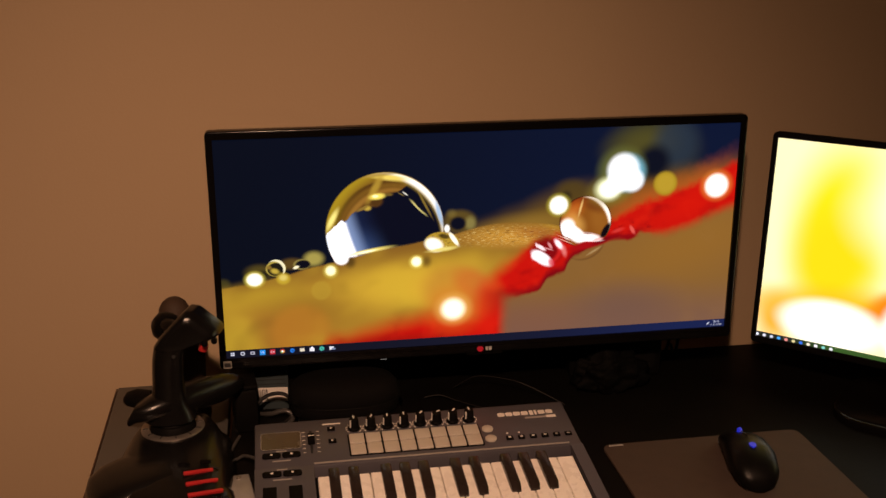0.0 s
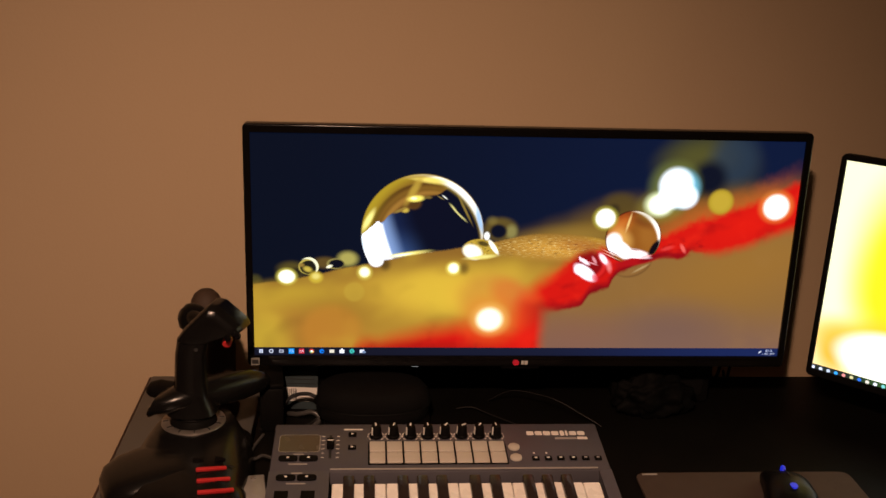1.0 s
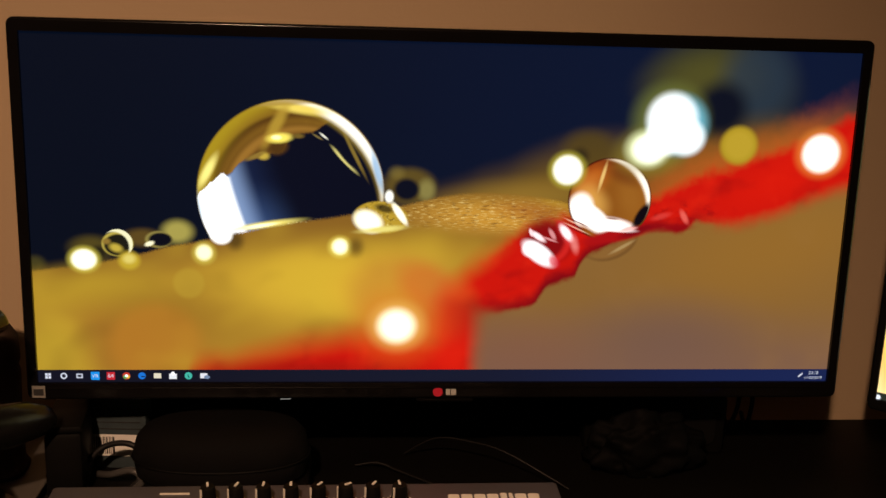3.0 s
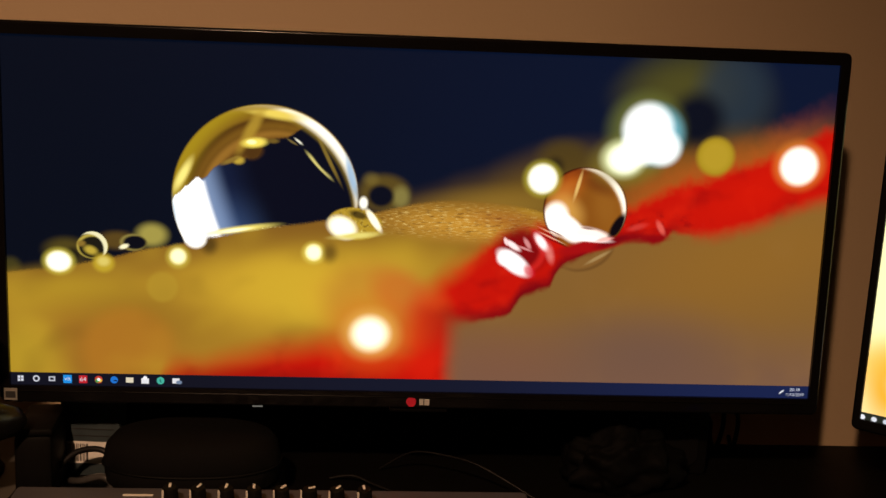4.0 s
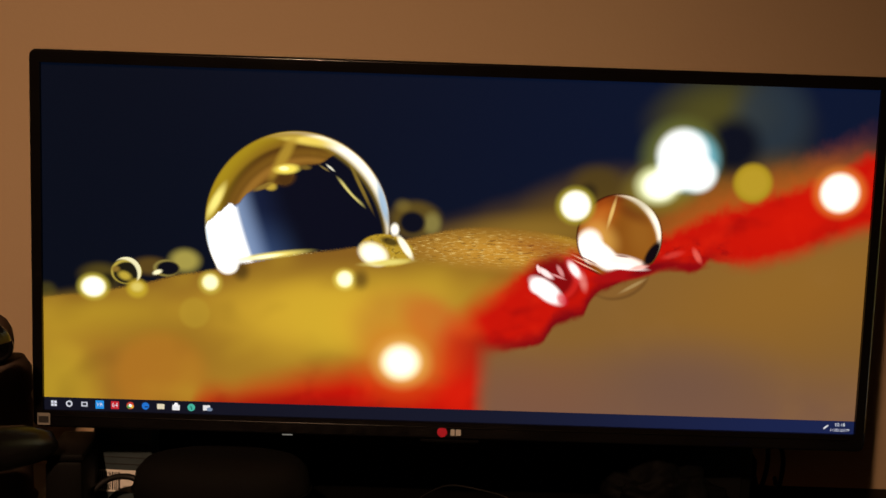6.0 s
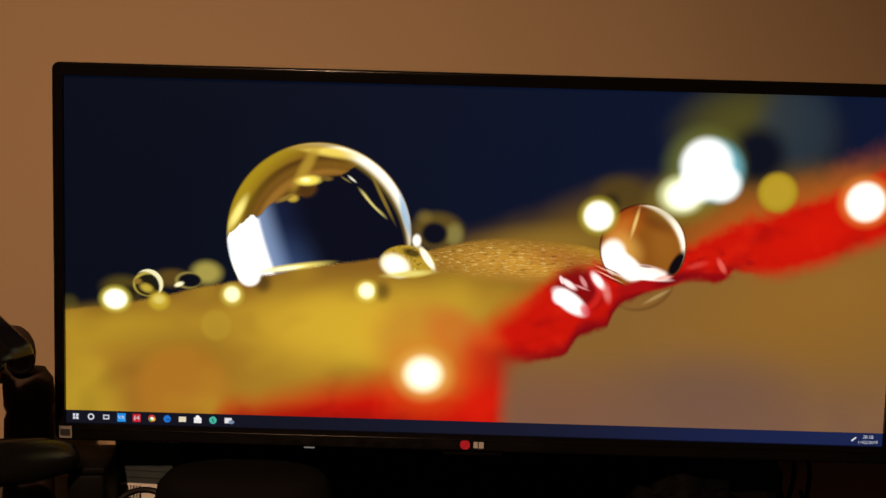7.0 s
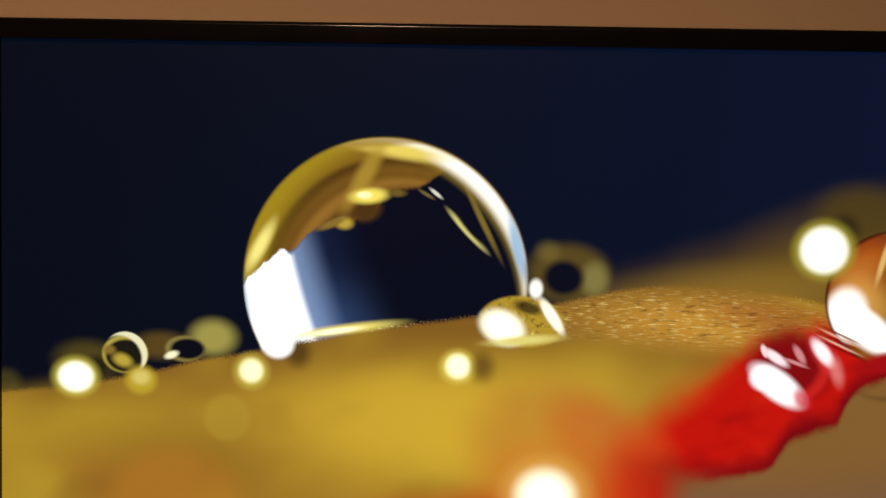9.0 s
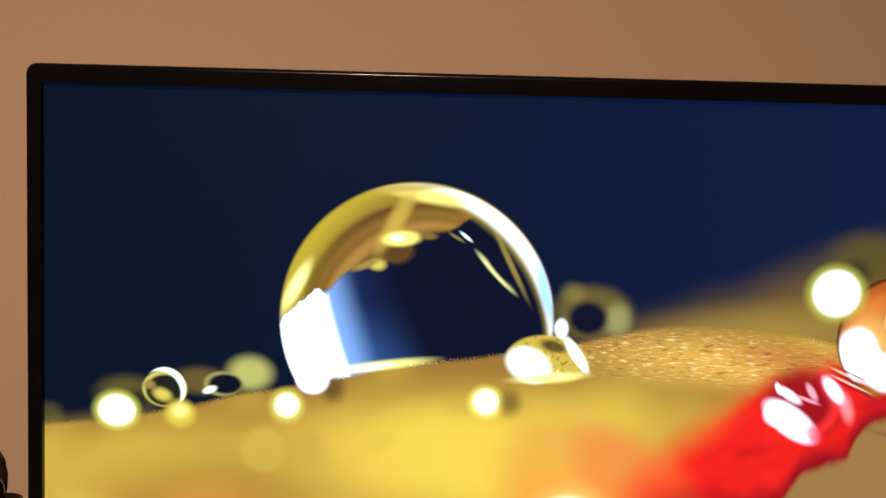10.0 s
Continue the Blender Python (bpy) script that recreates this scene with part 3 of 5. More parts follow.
def yellow_picture():
    """A bright, blurred yellow and white picture with orange shadows and a taskbar."""
    q = Picture("yellow_picture", (255, 250, 190))
    q.disc((250, 226, 20), -150, 30, 62, 100, soft=0.5)
    q.disc((246, 214, 16), -160, -20, 50, 70, soft=0.6)
    q.disc((255, 252, 214), -40, 60, 80, 60, soft=0.7)
    q.disc((250, 190, 20), -150, -78, 110, 22, turn=6, soft=0.8)
    q.disc((240, 150, 16), -70, -60, 70, 18, turn=38, soft=0.7)
    q.disc((232, 130, 20), -78, -66, 24, 14, turn=38, soft=0.8)
    q.disc((246, 170, 30), -224, -110, 24, 30, soft=0.9)
    q.disc((255, 254, 236), -150, -104, 66, 32, soft=0.3, gain=1.2)
    q.disc((255, 255, 246), -40, -92, 44, 46, soft=0.25, gain=1.2)
    q.disc((255, 255, 250), 10, -40, 46, 50, soft=0.3, gain=1.2)
    q.disc((255, 230, 60), 150, 40, 90, 90, soft=0.8)
    bar = q.step(q.y, -132.4, -133.2)
    q.over(bar, (52, 84, 36))
    q.over(q.maths("MULTIPLY", bar, q.step(q.x, -130, -210)), (36, 40, 34))
    for k in range(11):
        c = ((225, 230, 240), (210, 215, 225), (190, 200, 215), (60, 160, 235), (225, 140, 130), (210, 200, 140), (50, 110, 220), (235, 225, 200), (240, 240, 245), (120, 200, 190), (225, 230, 235))[k]
        q.disc(c, -246.0 + 10.1 * k, -137.2, 2.4, 2.2, soft=0.3)
    return q.done(1.35)


# ---- materials ----
WALL = surface("beige_wall_paint", (0.44, 0.325, 0.205), 0.85, vary=0.035, scale=3.0, bump=0.25, fine=220, specular=0.2)
# unseen ceiling, its colour lowered so that less light bounces back
CEILING = surface("low_bounce_ceiling", (0.30, 0.27, 0.23), 0.9, vary=0.03, scale=4, bump=0.2, fine=200, specular=0.2)
FLOOR = surface("brown_floor", (0.16, 0.10, 0.06), 0.5, vary=0.25, scale=8, bump=0.2, fine=80)
DESK = surface("black_desk_laminate", (0.005, 0.0045, 0.004), 0.52, vary=0.3, scale=25, bump=0.05, fine=500, wear=0.07, specular=0.04)
LEAF = surface("grey_laminate", (0.085, 0.081, 0.073), 0.4, vary=0.12, scale=14, bump=0.08, fine=700, specular=0.35)
EDGE = surface("desk_edge_band", (0.05, 0.025, 0.016), 0.5, vary=0.2, scale=40)
METAL_DARK = surface("dark_metal", (0.03, 0.03, 0.03), 0.45, 0.6)
GLOSS = surface("gloss_black_plastic", (0.004, 0.0035, 0.0035), 0.16, vary=0.2, scale=30, bump=0.02, wear=0.05, specular=0.2)
SATIN = surface("satin_black_plastic", (0.004, 0.0037, 0.0035), 0.36, vary=0.25, scale=40, bump=0.12, fine=1500, specular=0.12)
MATT = surface("matt_black_plastic", (0.0035, 0.0032, 0.003), 0.6, vary=0.25, scale=50, bump=0.2, fine=1400, specular=0.07)
GRIP = surface("black_grip_plastic", (0.0050, 0.0046, 0.0044), 0.24, vary=0.3, scale=35, bump=0.15, fine=1200, wear=0.09, specular=0.34)
RING = surface("brushed_silver_ring", (0.42, 0.38, 0.34), 0.38, 0.85, vary=0.2, scale=120)
RED = surface("red_plastic", (0.42, 0.02, 0.02), 0.4, vary=0.1)
BODY = surface("dark_grey_plastic", (0.066, 0.063, 0.076), 0.42, vary=0.12, scale=30, bump=0.15, fine=1600, wear=0.06)
PAD = surface("pale_rubber_pad", (0.47, 0.43, 0.37), 0.5, vary=0.06, scale=90, bump=0.15)
WHITE_KEY = surface("white_key_plastic", (0.86, 0.82, 0.76), 0.28, vary=0.04, scale=70, bump=0.02)
BLACK_KEY = surface("black_key_plastic", (0.02, 0.014, 0.012), 0.24, vary=0.2, scale=60, bump=0.03)
PRINT = surface("white_print", (0.70, 0.67, 0.62), 0.5, vary=0.08, bump=0)
GREY_PRINT = surface("grey_print", (0.32, 0.30, 0.28), 0.5, vary=0.1, bump=0)
DISPLAY = surface("dull_display", (0.055, 0.045, 0.040), 0.25, vary=0.1, bump=0)
CLOTH = surface("dark_woven_cloth", (0.066, 0.046, 0.036), 0.92, vary=0.2, scale=60, bump=0.6, fine=1500, specular=0.2)
BROWN = surface("matt_brown_plastic", (0.045, 0.028, 0.018), 0.7, vary=0.2, scale=80, bump=0.2, specular=0.25)
CASE = surface("dark_fabric_case", (0.0045, 0.0042, 0.0042), 0.85, vary=0.25, scale=70, bump=0.5, fine=1300, specular=0.06)
CARD = surface("teal_printed_card", (0.034, 0.048, 0.054), 0.5, vary=0.3, scale=90)
PAPER = surface("white_label_paper", (0.72, 0.70, 0.66), 0.6, vary=0.06, bump=0)
INK = surface("black_ink", (0.015, 0.015, 0.015), 0.6, bump=0)
CABLE = surface("black_cable", (0.006, 0.0055, 0.0055), 0.5, vary=0.2, specular=0.25)
GREY_CABLE = surface("grey_cable", (0.05, 0.048, 0.046), 0.3, vary=0.1)
SILVER = surface("worn_silver_plastic", (0.35, 0.34, 0.33), 0.4, 0.4, vary=0.2, scale=80)
LOGO_RED = surface("logo_red", (0.55, 0.02, 0.05), 0.3, bump=0)
LOGO_GREY = surface("logo_grey", (0.45, 0.44, 0.42), 0.35, bump=0)
STICKER = surface("grey_sticker", (0.20, 0.19, 0.17), 0.5, vary=0.2, scale=200, bump=0)
BLUE_LED = glow("blue_led", (40, 60, 255), 0.42)
WHITE_LED = glow("white_led", (235, 235, 225), 0.22)
SCREEN_TEXT = glow("screen_text", (225, 232, 245), 0.9)


BAG = surface("crumpled_dark_film", (0.0026, 0.0025, 0.0025), 0.6, vary=0.4, scale=60, bump=0.1, specular=0.03)


# ---- mesh helpers ----
def part(name, bm, material, parent=None, label="", smooth=40):
    """One mesh object out of a bmesh, under its thing."""
    me = bpy.data.meshes.new(name)
    bmesh.ops.recalc_face_normals(bm, faces=bm.faces)
    if smooth:
        for f in bm.faces:
            f.smooth = True
        for e in bm.edges:
            if len(e.link_faces) == 2 and e.calc_face_angle(0) > radians(smooth):
                e.smooth = False
    bm.to_mesh(me)
    bm.free()
    me.materials.append(material)
    ob = new(name, me)
    if parent is not None:
        ob.parent = parent
    if label:
        ob["label"] = label
    return ob


def base_at(name, m, label, category, group=""):
    ob = new(name)
    ob.empty_display_size = 0.02
    ob.matrix_world = m
    return tagged(ob, label, category, group)


def box(w, d, h, bevel=0.0, at=(0, 0, 0), seg=2, turn=None, bm=None):
    """A box standing on at, bevelled."""
    bm = bm or bmesh.new()
    m = Matrix.Translation(at) @ (turn or Matrix()) @ Matrix.Translation((0, 0, h / 2)) @ Matrix.Diagonal((w, d, h, 1))
    r = bmesh.ops.create_cube(bm, size=1, matrix=m)
    if bevel:
        es = list({e for v in r["verts"] for e in v.link_edges})
        bmesh.ops.bevel(bm, geom=es, offset=bevel, segments=seg, affect="EDGES", profile=0.5)
    return bm


def lathe(profile, at=(0, 0, 0), steps=32, sx=1.0, sy=1.0, bm=None, m=None):
    """Turns (radius, height) pairs about the z axis."""
    bm = bm or bmesh.new()
    m = m or Matrix()
    rings = []
    for r, z in profile:
        ring = []
        for k in range(steps):
            a = 2 * math.pi * k / steps
            ring.append(bm.verts.new(m @ Vector((at[0] + sx * r * math.cos(a), at[1] + sy * r * math.sin(a), at[2] + z))))
        rings.append(ring)
    for a, b in zip(rings, rings[1:]):
        for k in range(steps):
            bm.faces.new((a[k], a[(k + 1) % steps], b[(k + 1) % steps], b[k]))
    bm.faces.new(rings[0])
    bm.faces.new(rings[-1])
    return bm


def loft(sections, bm=None):
    """Skins closed loops of points."""
    bm = bm or bmesh.new()
    rings = [[bm.verts.new(p) for p in s] for s in sections]
    n = len(rings[0])
    for a, b in zip(rings, rings[1:]):
        for k in range(n):
            bm.faces.new((a[k], a[(k + 1) % n], b[(k + 1) % n], b[k]))
    bm.faces.new(rings[0])
    bm.faces.new(rings[-1])
    return bm


def oval(c, u, v, ru, rv, n=24, power=2.0):
    """A loop of points about c, in the plane of u and v."""
    c, u, v = Vector(c), Vector(u), Vector(v)
    pts = []
    for k in range(n):
        a = 2 * math.pi * k / n
        ca, sa = math.cos(a), math.sin(a)
        x = math.copysign(abs(ca) ** (2 / power), ca)
        y = math.copysign(abs(sa) ** (2 / power), sa)
        pts.append(c + u * ru * x + v * rv * y)
    return pts


def tube(points, r, steps=10, per=8, bm=None):
    """A round cable through points."""
    pts = [Vector(p) for p in points]
    line = []
    for i in range(len(pts) - 1):
        p0, p1, p2, p3 = pts[max(i - 1, 0)], pts[i], pts[i + 1], pts[min(i + 2, len(pts) - 1)]
        for k in range(per):
            t = k / per
            line.append(0.5 * (2 * p1 + (p2 - p0) * t + (2 * p0 - 5 * p1 + 4 * p2 - p3) * t * t + (3 * p1 - p0 - 3 * p2 + p3) * t ** 3))
    line.append(pts[-1])
    secs = []
    for i, p in enumerate(line):
        d = (line[min(i + 1, len(line) - 1)] - line[max(i - 1, 0)]).normalized()
        u = d.cross(Vector((0, 0, 1)))
        u = u.normalized() if u.length > 1e-4 else Vector((1, 0, 0))
        secs.append(oval(p, u, u.cross(d), r, r, steps))
    return loft(secs, bm)


def outline(points, z0, z1, bevel=0.0, round_=0.0, bm=None):
    """A slab with the given plan."""
    bm = bm or bmesh.new()
    lo = [bm.verts.new((x, y, z0)) for x, y in points]
    f = bm.faces.new(lo)
    r = bmesh.ops.extrude_face_region(bm, geom=[f])
    top = [v for v in r["geom"] if isinstance(v, bmesh.types.BMVert)]
    for v in top:
        v.co.z = z1
    if bevel:
        tf = [g for g in r["geom"] if isinstance(g, bmesh.types.BMFace)]
        es = list({e for g in tf for e in g.edges})
        bmesh.ops.bevel(bm, geom=es, offset=bevel, segments=3, affect="EDGES", profile=0.5)
    return bm


def rounded(w, h, r, n=6, cx=0.0, cy=0.0):
    """The plan of a rectangle with round corners."""
    pts = []
    for sx, sy, a0 in ((1, 1, 0), (-1, 1, 90), (-1, -1, 180), (1, -1, 270)):
        for k in range(n + 1):
            a = radians(a0 + 90 * k / n)
            pts.append((cx + sx * (w / 2 - r) + r * math.cos(a), cy + sy * (h / 2 - r) + r * math.sin(a)))
    return pts


# for walls out of view: colour kept dark to weaken bounced light
LOW_BOUNCE_WALL = surface("low_bounce_wall", (0.12, 0.09, 0.065), 0.85, vary=0.05, scale=3.0, bump=0.2, fine=220, specular=0.2)


# ---- the room ----
WALL_Y = 0.178


def room():
    x0, x1, y0, h = -2.6, 3.0, -4.2, 2.5
    tagged(part("wall_north", box(x1 - x0 + 0.2, 0.1, h, at=((x0 + x1) / 2, WALL_Y + 0.05, 0)), WALL), "plain beige painted wall behind the desk", "wall", kind="structure")
    # far and side walls are unseen; their dark colour deepens the shade
    tagged(part("wall_south", box(x1 - x0 + 0.2, 0.1, h, at=((x0 + x1) / 2, y0 - 0.05, 0)), LOW_BOUNCE_WALL), "plain unseen wall across the room, darkened to cut bounced light", "wall", kind="structure")
    tagged(part("wall_west", box(0.1, WALL_Y - y0, h, at=(x0 - 0.05, (WALL_Y + y0) / 2, 0)), LOW_BOUNCE_WALL), "plain unseen side wall, darkened to cut bounced light", "wall", kind="structure")
    tagged(part("wall_east", box(0.1, WALL_Y - y0, h, at=(x1 + 0.05, (WALL_Y + y0) / 2, 0)), LOW_BOUNCE_WALL), "plain unseen side wall, darkened to cut bounced light", "wall", kind="structure")
    tagged(part("floor", box(x1 - x0 + 0.2, WALL_Y - y0 + 0.2, 0.1, at=((x0 + x1) / 2, (WALL_Y + y0) / 2, -0.1)), FLOOR), "plain brown floor under the desk", "floor", kind="structure")
    tagged(part("ceiling", box(x1 - x0 + 0.2, WALL_Y - y0 + 0.2, 0.1, at=((x0 + x1) / 2, (WALL_Y + y0) / 2, h)), CEILING), "plain unseen ceiling over the room, darkened to cut bounced light", "ceiling", kind="structure")


def desk():
    top = 0.75
    d = base_at("desk", pose(0, 0, 0), "black desk with a dark grey side leaf against the wall", "desk")
    x0, x1, y0, y1 = -0.501, 1.30, -0.62, 0.156
    xs = -0.338
    part("desktop", box(x1 - xs - 0.004, y1 - y0 - 0.004, 0.026, 0.002, at=((xs + x1) / 2, (y0 + y1) / 2, top - 0.026)), DESK, d, "black desktop")
    part("side_leaf", box(xs - x0 - 0.006, y1 - y0 - 0.004, 0.026, 0.002, at=((xs + x0) / 2, (y0 + y1) / 2, top - 0.026)), LEAF, d, "dark grey side leaf")
    part("edge_band", box(0.002, y1 - y0 - 0.004, 0.022, at=(x0 + 0.001, (y0 + y1) / 2, top - 0.024)), EDGE, d, "dark brown edge band")
    for x in (x0 + 0.05, x1 - 0.05):
        for y in (y0 + 0.05, y1 - 0.05):
            part("leg", box(0.05, 0.05, top - 0.026, 0.003, at=(x, y, 0)), METAL_DARK, d)


room()
desk()


# ---- monitors ----
def frame_ring(w, h, x0, x1, z0, z1, depth, bevel=0.0015):
    """A bezel round an opening x0..x1, z0..z1 in a panel of w by h, centred on the origin, front at y = 0."""
    bm = bmesh.new()
    o = rounded(w, h, 0.006, 5)
    inner = [(min(max(x, x0), x1), min(max(z, z0), z1)) for x, z in o]
    loops = []
    soft = 0.0022
    edge = [(rounded(w - 2 * soft * (1 - math.sin(radians(a))), h - 2 * soft * (1 - math.sin(radians(a))), 0.006 - soft * (1 - math.sin(radians(a))), 5), soft * (1 - math.cos(radians(a)))) for a in (90, 70, 50, 30, 10, 0)]
    for pts, y in ((o, depth), *edge, (inner, 0.0006), (inner, 0.0045)):
        loops.append([bm.verts.new((x, y, z)) for x, z in pts])
    n = len(o)
    for a, b in zip(loops, loops[1:]):
        for k in range(n):
            bm.faces.new((a[k], a[(k + 1) % n], b[(k + 1) % n], b[k]))
    bmesh.ops.remove_doubles(bm, verts=bm.verts, dist=1e-5)
    return bm


def back_shell(w, h, depth):
    bm = bmesh.new()
    secs = []
    for s, y in ((0.996, 0.006), (0.99, 0.016), (0.94, depth * 0.7), (0.6, depth), (0.3, depth)):
        secs.append([Vector((x, y, z)) for x, z in rounded(w * s, h * s, 0.006)])
    return loft(secs, bm)


def flat_panel(w, h):
    bm = bmesh.new()
    vs = [bm.verts.new(p) for p in ((-w / 2, 0, -h / 2), (w / 2, 0, -h / 2), (w / 2, 0, h / 2), (-w / 2, 0, h / 2))]
    bm.faces.new(vs)
    return bm


def words(name, text, size, material, parent, at):
    """Flat text facing the viewer of a screen."""
    cu = bpy.data.curves.new(name, "FONT")
    cu.body, cu.size, cu.align_x, cu.align_y = text, size, "CENTER", "CENTER"
    cu.materials.append(material)
    ob = new(name, cu)
    ob.parent = parent
    ob.matrix_basis = pose(*at, 90)
    return ob


def main_monitor():
    w, h = 0.690, 0.3085
    zc = 0.9882
    mon = base_at("wide_monitor", pose(0, -0.004, 0.75), "switched-on black ultra-wide monitor showing water drops on a petal", "monitor")
    c = zc - 0.75
    sw, sh = 0.6728, 0.2838
    sz = 0.99 - zc
    bezel = part("bezel", frame_ring(w, h, -sw / 2, sw / 2, sz - sh / 2, sz + sh / 2, 0.014), GLOSS, mon, "glossy black bezel", smooth=30)
    bezel.matrix_basis = pose(0, 0, c)
    shell = part("back_shell", back_shell(w, h, 0.045), SATIN, mon)
    shell.matrix_basis = pose(0, 0, c)
    scr = part("screen", flat_panel(sw, sh), raindrop_picture(), mon, "lit screen with water drops on a yellow and red petal", smooth=0)
    scr.matrix_basis = pose(0, 0.004, 0.99 - 0.75)
    words("clock_text", "20:18", 0.0040, SCREEN_TEXT, scr, (0.3245, -0.0004, -0.1345))
    words("date_text", "11/02/2019", 0.0036, SCREEN_TEXT, scr, (0.3245, -0.0004, -0.1390))
    words("icon_text", "64", 0.0052, SCREEN_TEXT, scr, (-0.3286 + 4 * 0.01262, -0.0004, -0.1366))
    words("icon_text", "VR", 0.0046, SCREEN_TEXT, scr, (-0.3286 + 3 * 0.01262, -0.0004, -0.1366))
    zb = c - h / 2
    # brand mark: red disc and two grey bars
    m = pose(0, 0, 0, 90)
    part("logo_disc", lathe([(0.0, 0), (0.0042, 0), (0.0042, 0.0006), (0.0, 0.0006)][1:3], at=(-0.0065, zb + 0.0062, 0), steps=24, m=m), LOGO_RED, mon, "round red brand mark")
    for x, ww in ((0.0022, 0.0035), (0.0068, 0.0042)):
        part("logo_bar", box(ww, 0.0006, 0.0052, at=(x, -0.0003, zb + 0.0036)), LOGO_GREY, mon, "small grey brand mark")
    # a lip under the brand mark
    part("chin_lip", box(0.05, 0.010, 0.005, 0.002, at=(0, 0.007, zb - 0.004)), GLOSS, mon)
    part("status_light", box(0.0085, 0.002, 0.0009, at=(-0.135, 0.004, zb - 0.0014)), WHITE_LED, mon, "thin white status light")
    part("sticker", box(0.0105, 0.0006, 0.0100, at=(-0.3355, -0.0003, zb + 0.0022)), STICKER, mon, "small grey energy label with a printed frame")
    part("sticker_print", box(0.0080, 0.0004, 0.0055, at=(-0.3355, -0.0008, zb + 0.0042)), INK, mon)
    part("chin_ridge", tube([(-0.33, 0, zb + 0.0102), (0, 0, zb + 0.0102), (0.33, 0, zb + 0.0102)], 0.0007, 8), GLOSS, mon)
    # wall bracket
    part("bracket_plate", box(0.10, 0.006, 0.10, 0.002, at=(0, WALL_Y - 0.003 + 0.004, c - 0.05)), METAL_DARK, mon)
    part("bracket_arm", box(0.04, 0.132, 0.04, 0.003, at=(0, 0.108, c - 0.02)), METAL_DARK, mon)


def side_monitor():
    w, h = 0.508, 0.2955
    sw, sh = 0.4945, 0.2783
    yaw, tilt = -44.0, -3.7
    mon = base_at("side_monitor", Matrix.Translation((0.383, 0.012, 0.75)) @ pose(0, 0, 0, 0, 0, yaw), "switched-on black monitor showing a bright yellow picture", "monitor")
    head = pose(0, 0, 0.0677) @ pose(0, 0, 0, tilt) @ Matrix.Translation((w / 2, 0, h / 2))
    b = part("bezel", frame_ring(w, h, -sw / 2, sw / 2, -sh / 2 + 0.001, sh / 2 + 0.001, 0.014), MATT, mon, "black bezel", smooth=30)
    b.matrix_basis = head
    b = part("back_shell", back_shell(w, h, 0.045), SATIN, mon)
    b.matrix_basis = head
    b = part("screen", flat_panel(sw, sh), yellow_picture(), mon, "lit screen with a blurred yellow and white picture", smooth=0)
    b.matrix_basis = head @ pose(0, 0.004, 0.001)
    part("stand_neck", box(0.07, 0.03, 0.15, 0.006, at=(w / 2, 0.064, 0.01), turn=pose(0, 0, 0, -4)), SATIN, mon)
    part("stand_foot", outline(rounded(0.26, 0.17, 0.05, 10, w / 2, 0.03), 0.0, 0.012, 0.004), GLOSS, mon)


main_monitor()
side_monitor()


